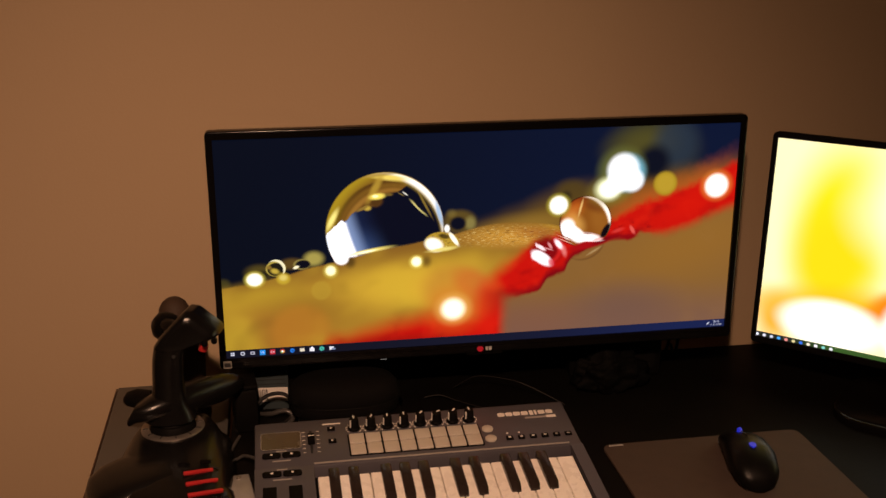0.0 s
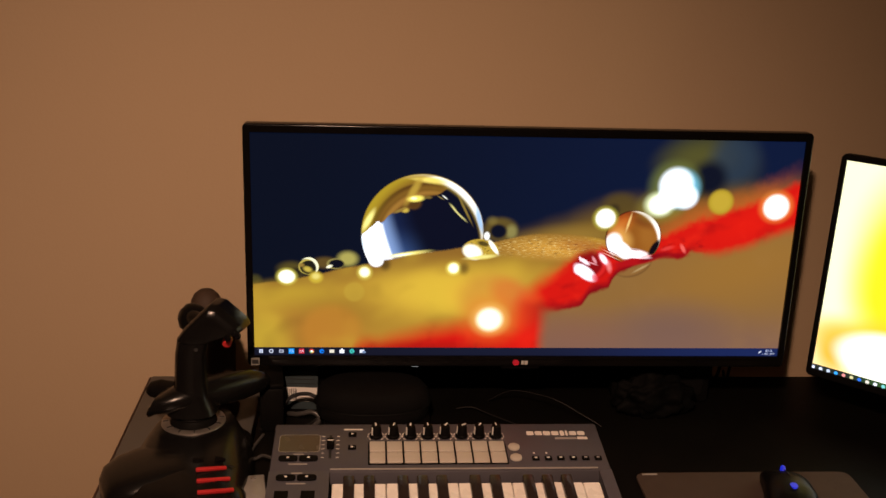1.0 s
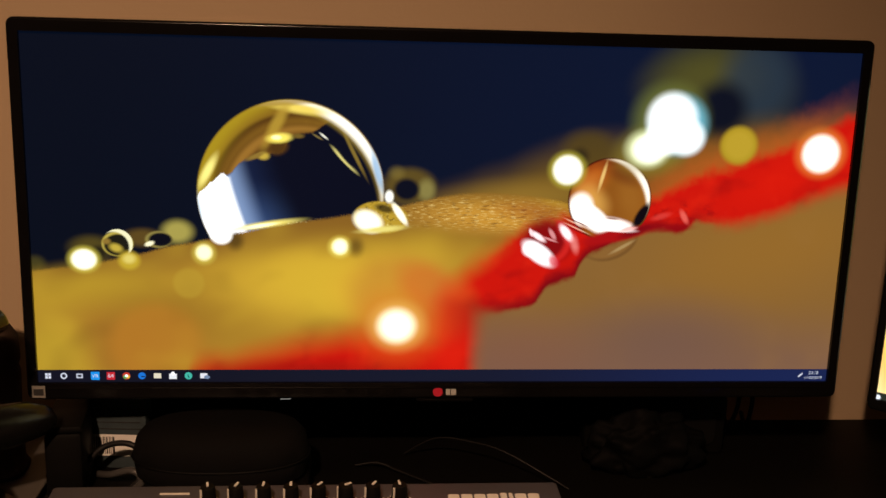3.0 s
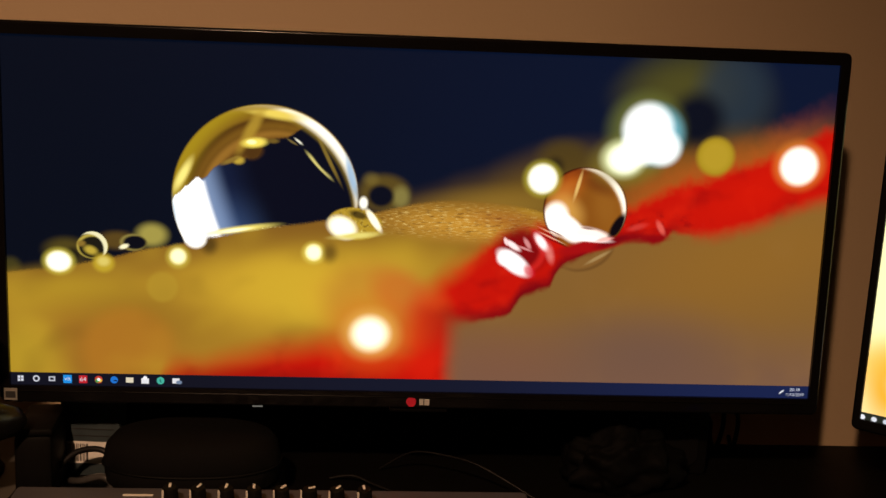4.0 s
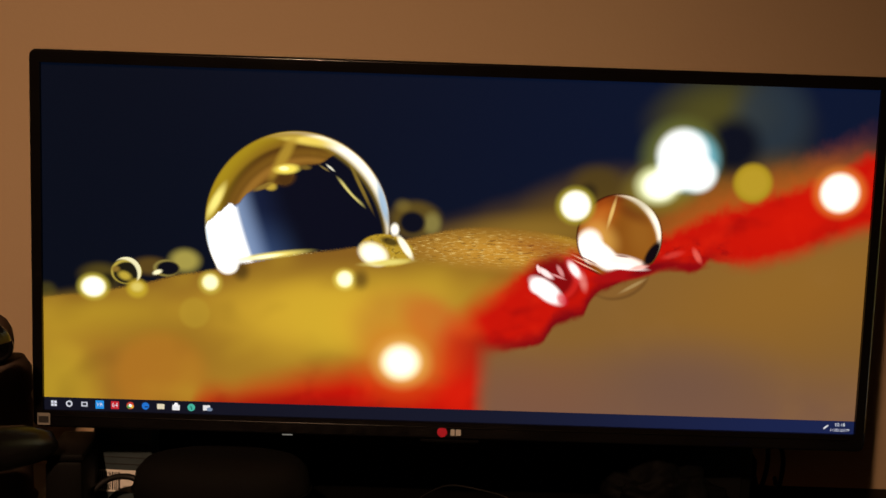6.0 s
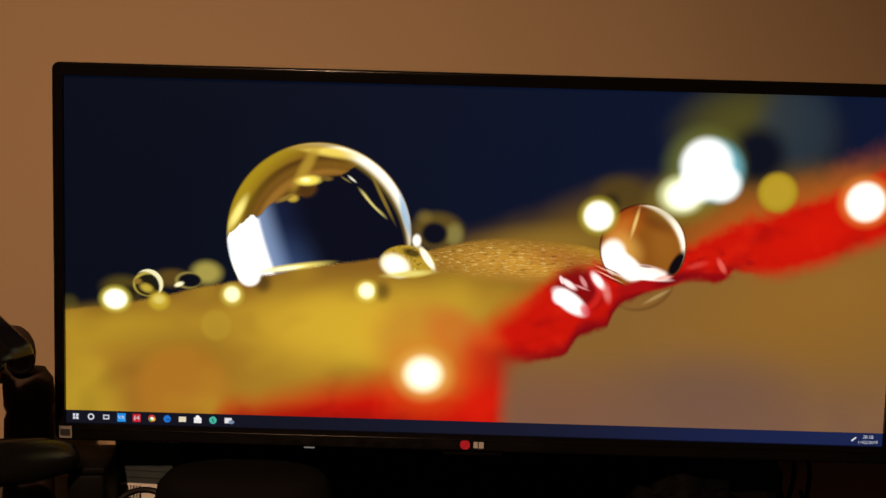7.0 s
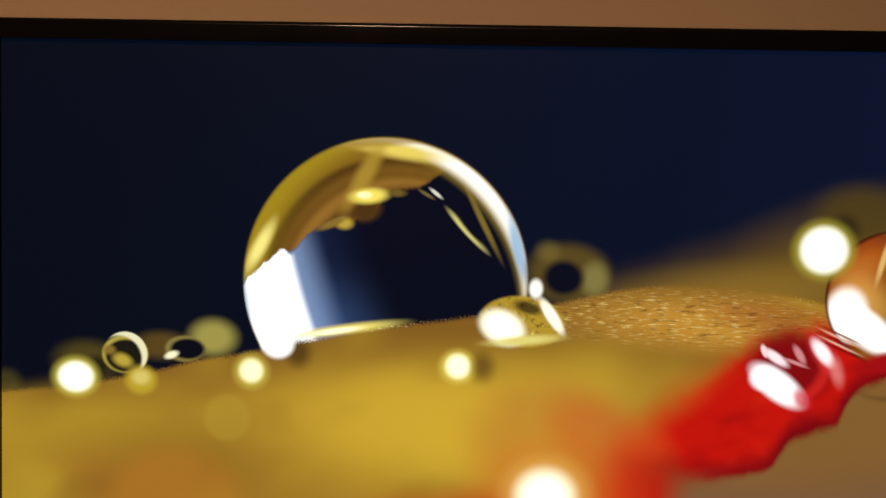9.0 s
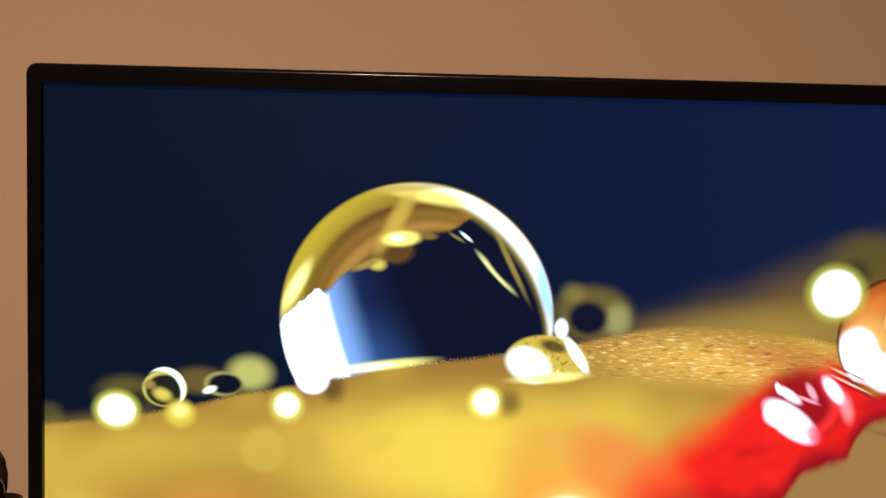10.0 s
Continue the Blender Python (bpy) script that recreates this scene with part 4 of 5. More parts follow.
# ---- joystick ----
def joystick():
    j = base_at("joystick", pose(-0.400, -0.088, 0.75), "black flight joystick with silver ring and red buttons", "joystick")
    X, Y, Z = Vector((1, 0, 0)), Vector((0, 1, 0)), Vector((0, 0, 1))
    # domed base, longer towards the front
    s = []
    for z, rx, ry, dy in ((0.0, 0.068, 0.112, -0.062), (0.010, 0.070, 0.114, -0.062), (0.026, 0.066, 0.108, -0.060), (0.038, 0.058, 0.092, -0.048), (0.046, 0.050, 0.068, -0.026), (0.050, 0.042, 0.046, -0.004), (0.0515, 0.030, 0.030, 0.0)):
        s.append(oval((0.004, dy, z), X, Y, rx, ry, 40, 2.6))
    part("base", loft(s), GRIP, j)
    for ang, ln, wd, hh, ox, oy in ((202, 0.086, 0.046, 0.043, -0.006, -0.070), (-58, 0.085, 0.040, 0.032, 0.008, -0.085), (42, 0.075, 0.030, 0.030, 0.0, -0.008)):
        a = radians(ang)
        u = Vector((math.cos(a), math.sin(a), 0))
        v = Z.cross(u)
        o = Vector((ox, oy, 0))
        s = []
        for t, k, zt in ((0.0, 1.0, 1.15), (0.4, 1.05, 1.1), (0.7, 1.0, 0.98), (0.9, 0.82, 0.8), (0.985, 0.5, 0.6), (1.0, 0.25, 0.4)):
            cz = hh * zt / 2
            s.append(oval(o + u * ln * t + Z * cz, v, Z, wd * k, cz, 20, 3.0))
        part("lobe", loft(s), GRIP, j)
    # a moulded step across the front slope
    part("seam", tube([(-0.055, -0.095, 0.0405), (-0.02, -0.088, 0.0445), (0.02, -0.086, 0.045), (0.058, -0.092, 0.041)], 0.0009, 6), SATIN, j)
    # silver ring with ticks, gaiter
    part("ring", lathe([(0.0270, 0.0500), (0.0280, 0.0530), (0.0330, 0.0540), (0.0370, 0.0525), (0.0380, 0.0480)], steps=48), RING, j, "brushed silver ring with tick marks")
    for k in range(12):
        a = radians(30 * k + 10)
        part("tick", box(0.0012, 0.006, 0.0012, at=(0.0322 * math.cos(a), 0.0322 * math.sin(a), 0.0532), turn=pose(0, 0, 0, 0, 0, 30 * k + 100)), INK, j)
    part("gaiter", lathe([(0.0268, 0.048), (0.0265, 0.055), (0.024, 0.060), (0.0245, 0.062), (0.0215, 0.068), (0.022, 0.070), (0.019, 0.078)], steps=32), MATT, j)
    # hand rest: a saddle swept round the foot of the grip, one wing far back
    s = []
    for x, y, z, ru, rv in ((-0.046, -0.016, 0.070, 0.004, 0.003), (-0.042, -0.012, 0.074, 0.018, 0.008), (-0.034, -0.006, 0.080, 0.026, 0.012), (-0.012, 0.0, 0.084, 0.033, 0.017), (0.012, 0.006, 0.087, 0.032, 0.016), (0.036, 0.022, 0.083, 0.027, 0.018), (0.060, 0.040, 0.080, 0.022, 0.017), (0.076, 0.052, 0.078, 0.014, 0.012), (0.083, 0.056, 0.077, 0.005, 0.005)):
        s.append(oval((x, y, z), Vector((0.35, 0.94, 0)), Z, ru, rv, 20, 2.2))
    part("hand_rest", loft(s), GRIP, j, "swept black hand rest")
    s = []
    for x, y, z, ru, rv in ((-0.058, 0.024, 0.080, 0.004, 0.003), (-0.054, 0.025, 0.081, 0.012, 0.007), (-0.042, 0.022, 0.082, 0.016, 0.010), (-0.025, 0.014, 0.082, 0.018, 0.010)):
        s.append(oval((x, y, z), Y, Z, ru, rv, 16, 2.4))
    part("hand_rest_lobe", loft(s), MATT, j)
    # stout upright grip
    s = []
    for x, y, z, rx, ry in ((-0.001, 0.0, 0.066, 0.030, 0.027), (-0.001, 0.0, 0.076, 0.0265, 0.025), (-0.001, 0.0, 0.088, 0.0208, 0.022), (-0.001, -0.001, 0.104, 0.0186, 0.020), (0.000, -0.002, 0.124, 0.0182, 0.020), (0.001, -0.003, 0.142, 0.0178, 0.020), (0.004, -0.004, 0.156, 0.0180, 0.019), (0.010, -0.005, 0.168, 0.0160, 0.017), (0.014, -0.005, 0.176, 0.008, 0.010)):
        s.append(oval((x, y, z), X, Y, rx, ry, 28, 2.5))
    part("grip", loft(s), GRIP, j, "stout black grip")
    part("grip_screw", lathe([(0.0022, 0), (0.0022, 0.0006)], m=pose(0.010, -0.0236, 0.152, 90), steps=10), INK, j)
    # angular hooded head running out to a beak
    rim = [(-0.011, 0.160), (-0.002, 0.173), (0.013, 0.189), (0.029, 0.2035), (0.039, 0.2015), (0.063, 0.179), (0.066, 0.171), (0.042, 0.1645), (0.025, 0.158), (0.002, 0.154)]
    s = []
    for y, k, up in ((-0.0235, 0.70, -0.004), (-0.0205, 0.90, -0.002), (-0.012, 1.0, 0.0), (0.010, 1.0, 0.0), (0.0175, 0.90, -0.002), (0.0205, 0.70, -0.004)):
        s.append([Vector((0.026 + (x - 0.026) * k + y * 0.25, y, 0.176 + (z - 0.176) * k + up)) for x, z in rim])
    bm = loft(s)
    bmesh.ops.bevel(bm, geom=list(bm.edges), offset=0.0018, segments=2, affect="EDGES", profile=0.5)
    part("head", bm, GRIP, j, "angular hooded stick head with buttons", smooth=28)
    for x, z in ((0.046, 0.166), (0.057, 0.1685)):
        part("head_button", lathe([(0.0036, -0.004), (0.0036, 0.002), (0.0026, 0.0032)], m=pose(x, -0.0235, z, 85), steps=14), GLOSS, j)
    part("thumb_knob", lathe([(0.008, -0.018), (0.0145, -0.012), (0.0175, -0.004), (0.0175, 0.004), (0.0150, 0.011), (0.007, 0.016)], steps=28, m=pose(-0.002, 0.034, 0.168, 20, -65, 0)), SATIN, j, "round black thumb knob")
    part("knob_neck", tube([(0.012, 0.004, 0.176), (0.002, 0.018, 0.175), (-0.002, 0.032, 0.168)], 0.0085, 14, 4), SATIN, j)
    part("trigger", box(0.011, 0.012, 0.013, 0.004, at=(0.041, -0.006, 0.149), turn=pose(0, 0, 0, 0, 18)), RED, j, "red trigger")
    # red buttons on the front slope
    for k in range(3):
        part("red_button", box(0.034 + 0.003 * k, 0.0044, 0.004, 0.001, at=(0.034 + 0.0045 * k, -0.102 - 0.0165 * k, 0.0425 - 0.0042 * k), turn=pose(0, 0, 0, 16, 8, 22)), RED, j, "narrow red button")
    for x in (0.018, 0.042):
        part("small_button", box(0.012, 0.006, 0.004, 0.0015, at=(x, -0.087, 0.0462), turn=pose(0, 0, 0, 12, 4, 6)), GLOSS, j)


joystick()


# ---- round-headed device behind the joystick ----
def round_device():
    d = base_at("desk_device", pose(-0.388, 0.045, 0.75), "dark brown desk device with a round head standing behind the joystick", "device")
    s = []
    for z, rx, ry, k in ((0.0, 0.024, 0.026, 0.0), (0.004, 0.025, 0.027, 0.0), (0.010, 0.0205, 0.022, 0.001), (0.040, 0.0190, 0.020, 0.002), (0.0895, 0.0190, 0.020, 0.003), (0.0955, 0.0172, 0.018, 0.003), (0.1015, 0.0192, 0.020, 0.003), (0.1215, 0.0190, 0.020, 0.002), (0.1315, 0.0150, 0.016, 0.0)):
        s.append(oval((k, 0, z), Vector((1, 0, 0)), Vector((0, 1, 0)), rx, ry, 24, 3.0))
    part("stem", loft(s), BROWN, d, "matt dark brown stem")
    head = part("head", lathe([(0.004, 0.1220), (0.014, 0.1245), (0.0212, 0.1315), (0.0242, 0.1415), (0.0246, 0.1495), (0.0228, 0.1585), (0.0180, 0.1665), (0.0105, 0.1717), (0.002, 0.1733)], steps=36, sx=0.84, sy=0.84, at=(0, 0, -0.004), m=pose(-0.013, 0, 0)), BROWN, d, "domed dark brown head")
    part("ring", lathe([(0.0085, -0.002), (0.0085, 0.002), (0.0105, 0.003), (0.0120, 0.002), (0.0120, -0.002)], steps=28, m=pose(0.004, -0.0205, 0.1430, 78, 0, 18)), GLOSS, head, "raised black ring")


round_device()


# ---- music keyboard ----
def music_keyboard():
    x0, y0 = -0.304, -0.088
    W, D = 0.386, 0.205
    slope = 6.3
    k = base_at("music_keyboard", pose(x0, y0, 0.75), "dark grey small music keyboard with pads, knobs and 25 keys", "keyboard")
    hb, hf = 0.047, 0.047 - D * math.tan(radians(slope))

    def put(x, d, up=0.0):
        """A pose on the sloping top: x from one end, d from the back edge."""
        return pose(x, -d, hb - d * math.tan(radians(slope)) + up, slope)

    # body: a wedge with a recess for the keys
    def wedge(xa, xb, da, db, ya=0.0):
        bm = bmesh.new()
        pts = []
        for d in (da, db):
            t = hb - d * math.tan(radians(slope)) - ya
            pts.append((d, t))
        loopa = [Vector((xa, -pts[0][0], 0.004)), Vector((xa, -pts[0][0], pts[0][1])), Vector((xa, -pts[1][0], pts[1][1])), Vector((xa, -pts[1][0], 0.004))]
        loopb = [p + Vector((xb - xa, 0, 0)) for p in loopa]
        return loft([loopa, loopb], bm)

    bm = wedge(0, W, 0, 0.096)
    bmesh.ops.bevel(bm, geom=list(bm.edges), offset=0.003, segments=2, affect="EDGES", profile=0.5)
    body = part("body", bm, BODY, k, "dark grey upper panel")
    bm = wedge(0, 0.067, 0.0945, D)
    part("left_cheek", bm, BODY, k)
    part("right_cheek", wedge(0.3715, W, 0.0945, D), BODY, k)
    part("key_bed", wedge(0.0672, 0.3713, 0.0962, D - 0.004, 0.016), MATT, k)
    part("front_lip", box(0.304, 0.006, 0.016, 0.001, at=(0.2192, -D + 0.003, 0.004)), BODY, k)
    for x in (0.03, W - 0.03):
        for d in (0.02, D - 0.02):
            part("foot", lathe([(0.008, 0.0), (0.008, 0.0042)], at=(x, -d, 0), steps=12), MATT, k)
    part("trim_line", box(0.303, 0.0016, 0.0012, at=(0, 0, 0)), GREY_PRINT, k, "pale line above the keys").matrix_basis = put(0.219, 0.0925, 0.0002)
    # keys
    pitch, kx0 = 0.01990, 0.0700
    white = box(pitch - 0.0009, 0.084, 0.010, 0.0010, at=(0, -0.042, -0.010), seg=1)
    bmesh.ops.recalc_face_normals(white, faces=white.faces)
    first = part("white_key", white, WHITE_KEY, k, smooth=30)
    first.matrix_basis = put(kx0 + pitch / 2, 0.116, -0.001)
    for i in range(1, 15):
        o = new("white_key", first.data)
        o.parent = k
        o.matrix_basis = put(kx0 + pitch * (i + 0.5), 0.116, -0.001 - 0.0002 * (i % 3))
    bm = loft([oval((0, 0, -0.004), (1, 0, 0), (0, 0, 1), 0.0062, 0.006, 16, 6), oval((0, -0.057, -0.004), (1, 0, 0), (0, 0, 1), 0.0060, 0.0062, 16, 6), oval((0, -0.064, -0.006), (1, 0, 0), (0, 0, 1), 0.0052, 0.003, 16, 6)])
    bk = None
    for i in range(14):
        if i % 7 in (2, 6):
            continue
        if bk is None:
            bk = part("black_key", bm, BLACK_KEY, k)
            o = bk
        else:
            o = new("black_key", bk.data)
            o.parent = k
        shift = {0: -0.0012, 1: 0.0012, 3: -0.0016, 4: 0.0, 5: 0.0016}[i % 7]
        o.matrix_basis = put(kx0 + pitch * (i + 1) + shift, 0.112, 0.004)
    # pads
    bm = outline(rounded(0.0178, 0.0192, 0.0014, 3), 0.0, 0.0028, 0.0008)
    pad = part("pad", bm, PAD, k)
    pad.matrix_basis = put(0.1205, 0.0505)
    for i in range(16):
        if i:
            o = new("pad", pad.data)
            o.parent = k
            o.matrix_basis = put(0.1205 + 0.01985 * (i % 8), 0.0505 + 0.0218 * (i // 8))
    part("pad_tray", outline(rounded(0.1606, 0.0450, 0.002, 3), 0, 0.0006), MATT, k).matrix_basis = put(0.1900, 0.0614)
    for d in (0.0510, 0.0720):
        part("round_button", lathe([(0.0068, 0), (0.0068, 0.0018), (0.0058, 0.0026)], steps=24), PAD, k).matrix_basis = put(0.2795, d)
    # knobs
    for i in range(8):
        kn = part("knob", lathe([(0.0074, 0.0), (0.0074, 0.0022), (0.0062, 0.0034), (0.0056, 0.0135), (0.0048, 0.0150)], steps=20), MATT, k, "tall black knob with a white pointer")
        kn.matrix_basis = put(0.1190 + 0.02025 * i, 0.0270)
        ang = (-8, 20, 5, 0, 35, 60, 30, -10)[i]
        tip = part("pointer", box(0.0017, 0.0054, 0.0006, at=(0, 0.0022, 0.0151)), PRINT, kn)
        tip.matrix_basis = pose(0, 0, 0, 0, 0, -ang)
        line = part("pointer_line", box(0.0017, 0.0008, 0.0100, at=(0, -0.0061, 0.0045)), PRINT, kn)
        line.matrix_basis = pose(0, 0, 0, 0, 0, -50 - 0.4 * ang)
        arc = bmesh.new()
        for s in range(9):
            a = radians(-40 + 260 / 8 * s)
            box(0.0031, 0.0011, 0.0003, at=(0.0094 * math.cos(a), 0.0094 * math.sin(a), 0.0001), turn=pose(0, 0, 0, 0, 0, -40 + 260 / 8 * s + 90), bm=arc)
        part("scale", arc, PRINT, kn)
    # display, fader, small buttons
    part("display", outline(rounded(0.046, 0.034, 0.004), 0, 0.0006), DISPLAY, k, "dull rounded display").matrix_basis = put(0.031, 0.0420)
    bm = bmesh.new()
    o1, o2 = rounded(0.0475, 0.0355, 0.0046), rounded(0.0460, 0.0340, 0.004)
    a = [bm.verts.new((x, y, 0.0009)) for x, y in o1]
    b = [bm.verts.new((x, y, 0.0009)) for x, y in o2]
    for i in range(len(a)):
        bm.faces.new((a[i], a[(i + 1) % len(a)], b[(i + 1) % len(a)], b[i]))
    part("display_frame", bm, GREY_PRINT, k).matrix_basis = put(0.031, 0.0420)
    part("fader_slot", box(0.003, 0.046, 0.0006), INK, k).matrix_basis = put(0.0665, 0.0480)
    part("fader_cap", box(0.0085, 0.013, 0.009, 0.0015), MATT, k).matrix_basis = put(0.0665, 0.0480)
    part("fader_line", box(0.0070, 0.0014, 0.0004, at=(0, 0.0, 0.0091)), PRINT, k).matrix_basis = put(0.0665, 0.0480)
    for i in range(6):
        for s in (-1, 1):
            part("fader_mark", box(0.0035, 0.0008, 0.0003), PRINT, k).matrix_basis = put(0.0665 + s * 0.0085, 0.0270 + 0.0084 * i)
    part("printed_bar", box(0.022, 0.0024, 0.0003), PRINT, k).matrix_basis = put(0.0925, 0.0130)
    for d in (0.0250, 0.0510):
        b = part("scene_button", box(0.0095, 0.0075, 0.0022, 0.0008), MATT, k)
        b.matrix_basis = put(0.0915, d)
        part("arrow", outline([(-0.0015, -0.0018), (0.002, 0), (-0.0015, 0.0018)], 0.0022, 0.0025), PRINT, b)
    for d in (0.0720, 0.1080):
        for x in (0.0195, 0.0425):
            b = part("pill_button", outline(rounded(0.0215, 0.0095, 0.0040), 0, 0.0026, 0.0008), MATT, k)
            b.matrix_basis = put(x, d)
            part("dot", lathe([(0.0016, 0.0026), (0.0016, 0.0029)], steps=10), PRINT, b)
        part("printed_bar", box(0.012, 0.0020, 0.0003), GREY_PRINT, k).matrix_basis = put(0.031, d - 0.0095)
        part("printed_bar", box(0.021, 0.0022, 0.0003), GREY_PRINT, k).matrix_basis = put(0.031, d + 0.0095)
    for x in (0.0165, 0.0450):
        part("touch_strip", box(0.015, 0.052, 0.0012, 0.0005), MATT, k).matrix_basis = put(x, 0.157)
    for i in range(6):
        b = part("transport_button", box(0.0085, 0.0072, 0.0022, 0.0008), MATT, k)
        b.matrix_basis = put(0.3020 + 0.0145 * i, 0.0740)
        part("mark", box(0.0032, 0.0022, 0.0003, at=(0, 0, 0.0022)), GREY_PRINT if i > 3 else PRINT, b)
    for i in range(2):
        part("light_dot", lathe([(0.0013, 0), (0.0013, 0.0004)], steps=10), PRINT, k).matrix_basis = put(0.3015 + 0.0145 * i, 0.0625)
    # brand mark as plain blocks
    for i in range(8):
        ww = (0.0086, 0.0086, 0.0086, 0.0086, 0.0050, 0.0030, 0.0086, 0.0086)[i]
        xs = (0.3025, 0.3125, 0.3225, 0.3325, 0.3410, 0.3465, 0.3540, 0.3640)[i]
        hh = 0.0080 if i not in (4, 5) else 0.0104
        part("brand_block", outline(rounded(ww, hh, 0.0016, 3), 0, 0.0003), PRINT, k).matrix_basis = put(xs, 0.0220)
    part("model_bar", box(0.0260, 0.0034, 0.0003), GREY_PRINT, k).matrix_basis = put(0.3440, 0.0325)
    part("model_block", box(0.0120, 0.0052, 0.0003), PRINT, k).matrix_basis = put(0.3640, 0.0322)


music_keyboard()


# ---- small things on the desk ----
def mouse_mat():
    m = base_at("mouse_mat", pose(0.255, -0.262, 0.75), "dark brown cloth mouse mat lying on the desk", "mouse mat")
    part("mat", outline(rounded(0.262, 0.262, 0.012, 6), 0.0, 0.003, 0.001), CLOTH, m)
    part("tag", box(0.018, 0.003, 0.0006, at=(-0.114, 0.126, 0.003)), GREY_PRINT, m, "pale woven tag")


def mouse():
    m = base_at("computer_mouse", pose(0.279, -0.213, 0.753, 0, 0, -11), "black computer mouse with blue lights on the mat", "mouse")
    X, Z = Vector((1, 0, 0)), Vector((0, 0, 1))
    s = []
    for y, w, h in ((-0.062, 0.010, 0.010), (-0.058, 0.022, 0.020), (-0.045, 0.031, 0.031), (-0.020, 0.034, 0.039), (0.010, 0.031, 0.037), (0.035, 0.029, 0.028), (0.052, 0.027, 0.019), (0.060, 0.022, 0.013), (0.062, 0.014, 0.009)):
        s.append(oval((0, y, h / 2), X, Z, w * 0.84, h / 2, 24, 2.7))
    part("shell", loft(s), SATIN, m)
    part("wheel", lathe([(0.007, -0.0020), (0.0078, -0.001), (0.0078, 0.001), (0.007, 0.0020)], m=pose(0, 0.040, 0.0235, 0, 90), steps=20), BLUE_LED, m, "scroll wheel glowing blue")
    part("seam", box(0.001, 0.05, 0.001, at=(0, 0.030, 0.0305), turn=pose(0, 0, 0, -18)), INK, m)
    mark = lathe([(0.0062, 0.0375), (0.0062, 0.0396)], at=(0, -0.018, 0), steps=7, sx=0.7)
    part("back_mark", mark, BLUE_LED, m, "glowing blue mark")


def cable(name, pts, r, mat, label):
    tagged(part(name, tube(pts, r), mat), label, "cable")


def card_box():
    b = base_at("card_box", pose(-0.285, 0.062, 0.75, 0, 0, -4), "small teal cardboard box with a white barcode label", "box")
    part("carton", box(0.052, 0.030, 0.105, 0.001), CARD, b)
    lab = part("barcode_label", box(0.050, 0.0006, 0.020, at=(0, -0.0154, 0.012)), PAPER, b, "white barcode label")
    random.seed(4)
    x = -0.021
    while x < -0.002:
        ww = random.choice((0.0005, 0.0008, 0.0012))
        part("bar", box(ww, 0.0004, 0.016, at=(x, -0.0159, 0.014)), INK, lab)
        x += ww + random.choice((0.0006, 0.0009, 0.0013))
    for k in range(6):
        part("printed_line", box(0.046 - 0.004 * (k % 3), 0.0004, 0.0008, at=(0, -0.0153, 0.037 + 0.0062 * k)), INK, b)


def pouch():
    bm = bmesh.new()
    secs = []
    for z, r in ((0.0, 0.90), (0.004, 0.97), (0.018, 1.0), (0.0195, 0.985), (0.021, 1.0), (0.034, 0.965), (0.041, 0.88), (0.0445, 0.70), (0.046, 0.40)):
        secs.append(oval((0, 0, z), (1, 0, 0), (0, 1, 0), 0.073 * r, 0.046 * r, 40, 2.3))
    p = base_at("zip_case", pose(-0.188, -0.002, 0.768), "oval dark fabric zip case lying on a flat black box", "case")
    part("shell", loft(secs, bm), CASE, p)
    zipper = []
    for k in range(41):
        a = 2 * math.pi * k / 40
        zipper.append((0.0735 * math.copysign(abs(math.cos(a)) ** 0.87, math.cos(a)), 0.0465 * math.copysign(abs(math.sin(a)) ** 0.87, math.sin(a)), 0.0195))
    part("zip", tube(zipper, 0.0010, 6, 1), MATT, p)
    b = base_at("flat_box", pose(-0.182, 0.0, 0.75), "flat black plastic box under the zip case", "box")
    part("case", box(0.135, 0.088, 0.0178, 0.003), SATIN, b)


def speaker(x, turn):
    s = base_at("speaker", pose(x, 0.108, 0.75, 0, 0, turn), "small black desktop speaker standing behind the monitor", "speaker", "speakers behind the monitor")
    part("cabinet", box(0.135, 0.075, 0.135, 0.006), MATT, s)
    part("grille", outline(rounded(0.115, 0.115, 0.01), 0, 0.003, 0.001), CASE, s).matrix_basis = pose(0, -0.0374, 0.068, 90)


def film_bag():
    bm = bmesh.new()
    bmesh.ops.create_icosphere(bm, subdivisions=5, radius=1)
    for v in bm.verts:
        n = noise.noise(v.co * 2.3) * 0.35 + abs(noise.noise(v.co * 4.1)) * 0.22
        v.co = v.co * (1 + n)
        v.co.z = max(v.co.z, -0.6)
        v.co = Vector((v.co.x * 0.048, v.co.y * 0.022, (v.co.z + 0.6) * 0.034))
    ob = part("plastic_bag", bm, BAG, smooth=120)
    ob.matrix_world = pose(0.19, 0.035, 0.75)
    tagged(ob, "crumpled dark plastic bag on the black desk", "bag")


def adapter():
    a = base_at("adapter", pose(-0.320, -0.190, 0.75, 0, 0, 8), "small silver adapter box beside the music keyboard", "adapter")
    part("case", box(0.026, 0.060, 0.020, 0.002), SILVER, a)
    part("stud", lathe([(0.003, 0.02), (0.003, 0.0215), (0.002, 0.0222)], at=(0, 0.022, 0), steps=14), RING, a)


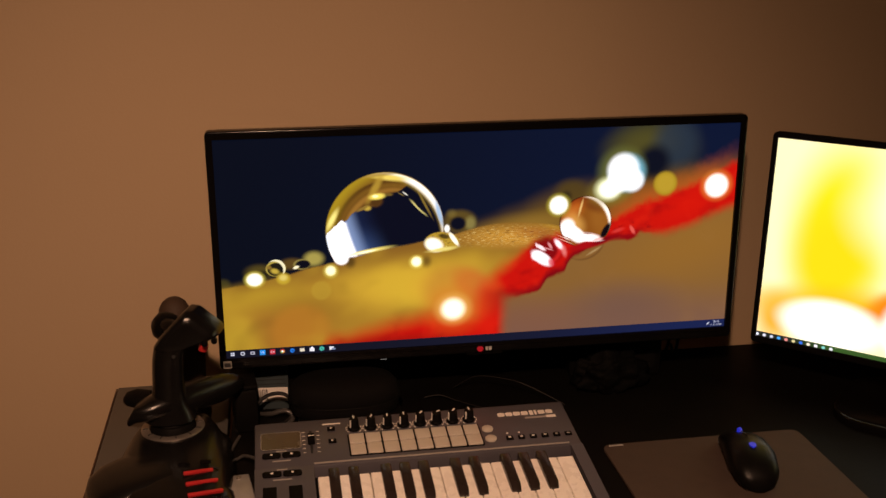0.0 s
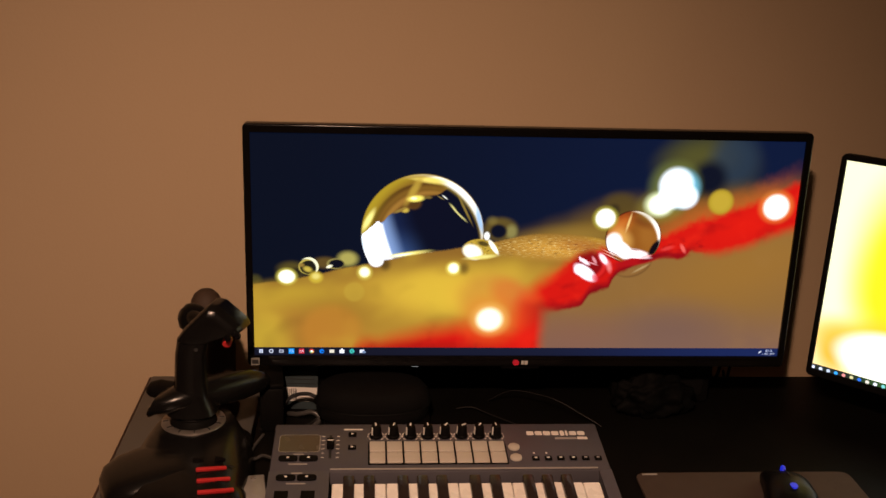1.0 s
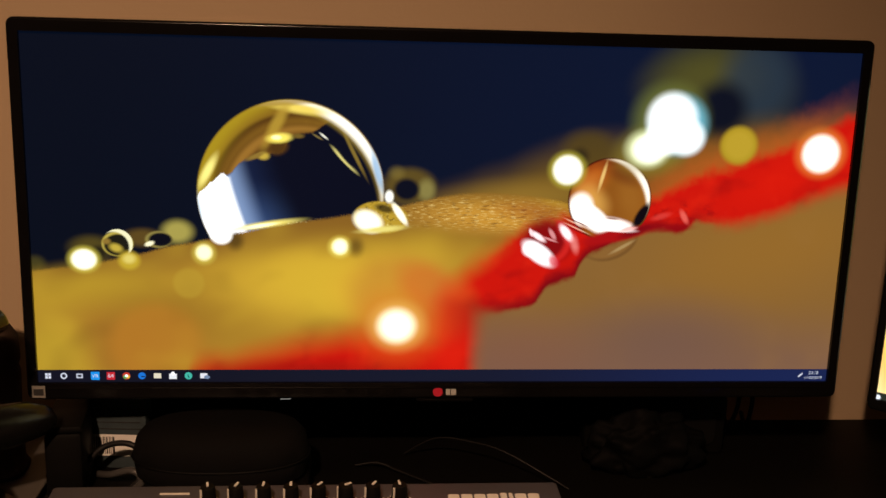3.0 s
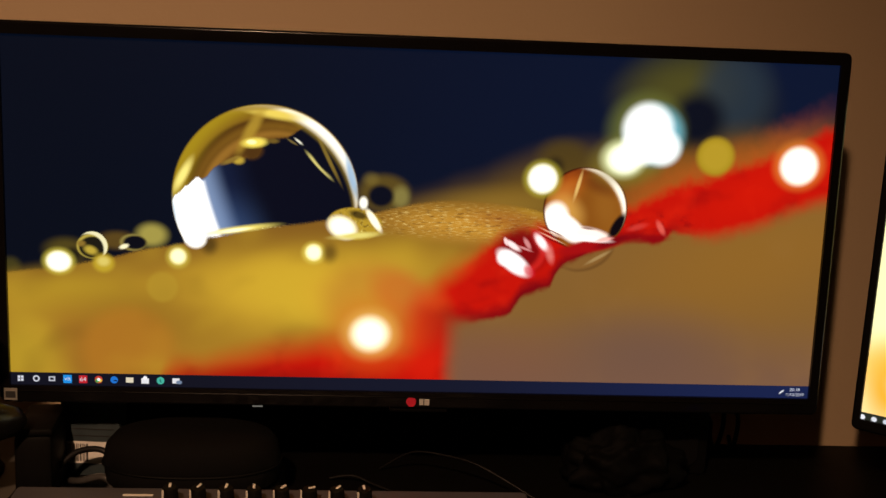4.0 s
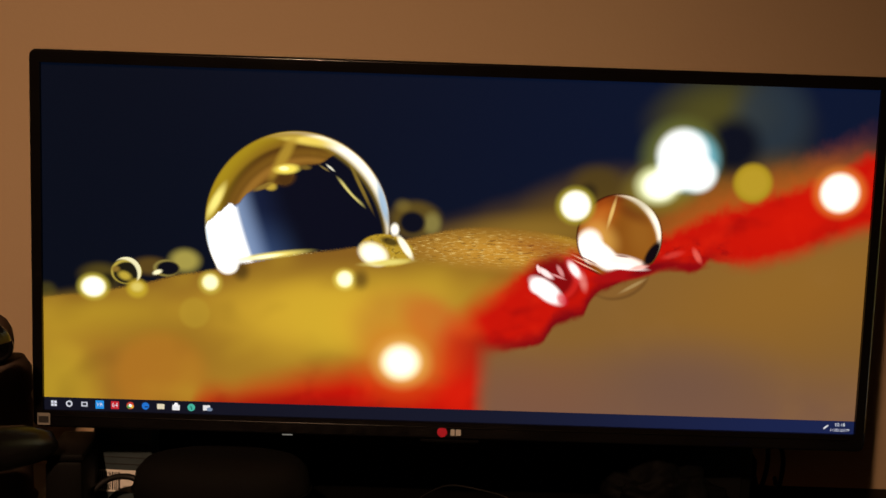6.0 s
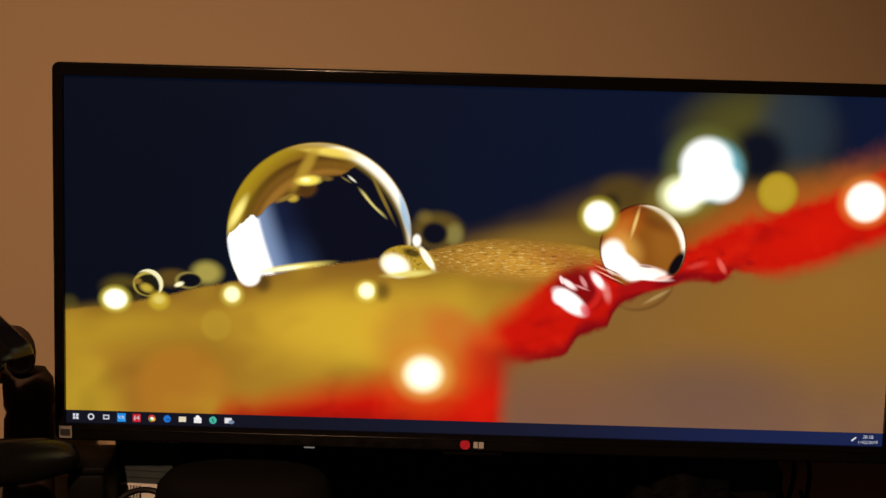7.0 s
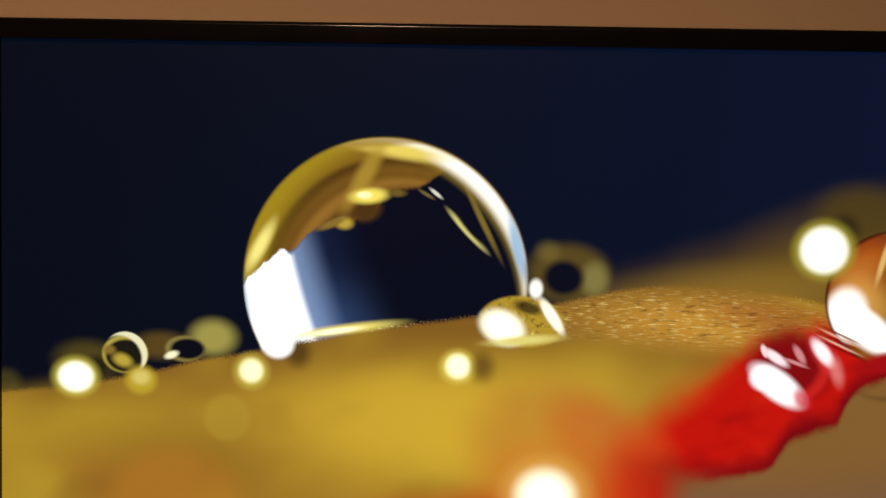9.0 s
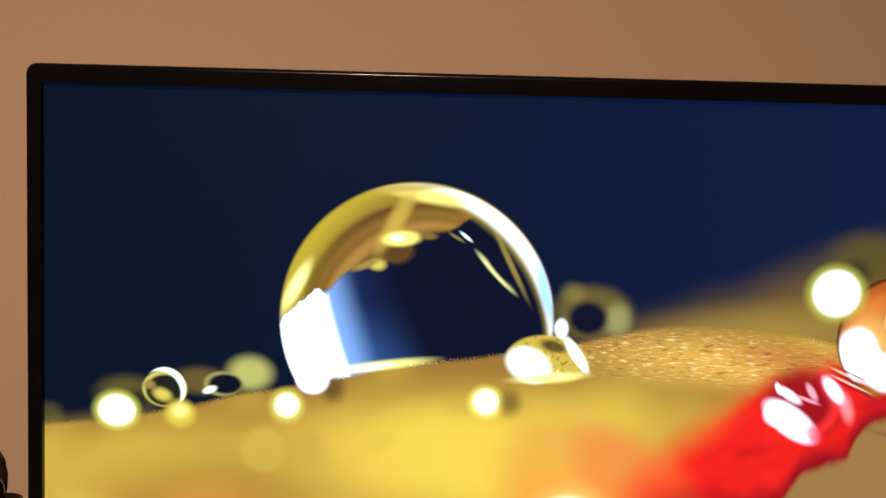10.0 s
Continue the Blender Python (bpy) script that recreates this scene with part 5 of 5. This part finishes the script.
mouse_mat()
mouse()
card_box()
pouch()
speaker(-0.198, 6)
speaker(0.212, -6)
film_bag()
adapter()
cable("desk_cable", [(-0.075, 0.043, 0.7525), (-0.055, 0.038, 0.757), (-0.036, 0.026, 0.754), (-0.007, 0.002, 0.7525), (0.03, -0.03, 0.7525)], 0.0011, CABLE, "thin black glossy cable lying on the desk")
cable("desk_cable", [(-0.03, 0.068, 0.7525), (-0.002, 0.053, 0.774), (0.03, 0.034, 0.778), (0.060, 0.014, 0.775), (0.11, -0.01, 0.7525)], 0.0009, CABLE, "thin black glossy cable bowed over the desk")
cable("looped_cable", [(-0.330, -0.02, 0.753), (-0.312, 0.008, 0.762), (-0.292, 0.018, 0.782), (-0.268, 0.016, 0.786), (-0.255, 0.012, 0.772), (-0.262, 0.0, 0.756), (-0.285, -0.02, 0.753)], 0.0026, CABLE, "black cable looped in front of the box")
cable("looped_cable", [(-0.300, 0.03, 0.7525), (-0.285, 0.012, 0.760), (-0.265, 0.006, 0.766), (-0.256, 0.0, 0.758), (-0.27, -0.02, 0.753)], 0.0030, GREY_CABLE, "grey cable looped in front of the box")
cable("usb_cable", [(-0.305, -0.12, 0.768), (-0.318, -0.105, 0.764), (-0.330, -0.10, 0.757), (-0.335, -0.07, 0.7525), (-0.325, -0.03, 0.7525)], 0.0020, GREY_CABLE, "grey cable running along the music keyboard")
cable("monitor_cable", [(0.285, 0.06, 0.90), (0.292, 0.085, 0.84), (0.300, 0.10, 0.79), (0.304, 0.13, 0.7535), (0.31, 0.165, 0.7535)], 0.0022, CABLE, "black cable hanging behind the monitor")
cable("monitor_cable", [(0.297, 0.06, 0.90), (0.303, 0.09, 0.83), (0.318, 0.11, 0.79), (0.322, 0.13, 0.7535), (0.33, 0.165, 0.7535)], 0.0022, CABLE, "black cable hanging behind the monitor")


def black_block():
    k = base_at("black_box", pose(-0.318, 0.014, 0.75, 0, 0, 6), "small black plastic box standing beside the joystick", "box")
    part("case", box(0.030, 0.066, 0.060, 0.004), MATT, k)
    part("lid", box(0.031, 0.067, 0.006, 0.002, at=(0, 0, 0.0602)), MATT, k)


black_block()


def shade_strip():
    # added black strip: replaces the monitor's shade on the wall, covering a lit gap
    t = base_at("shade_strip", pose(0.072, 0.136, 0.75), "low black strip added in place of shade along the back of the desk", "cable tray")
    part("strip_body", box(0.45, 0.034, 0.036, 0.002), MATT, t)
    part("lid", box(0.446, 0.030, 0.003, 0.001, at=(0, 0, 0.0362)), MATT, t)


shade_strip()
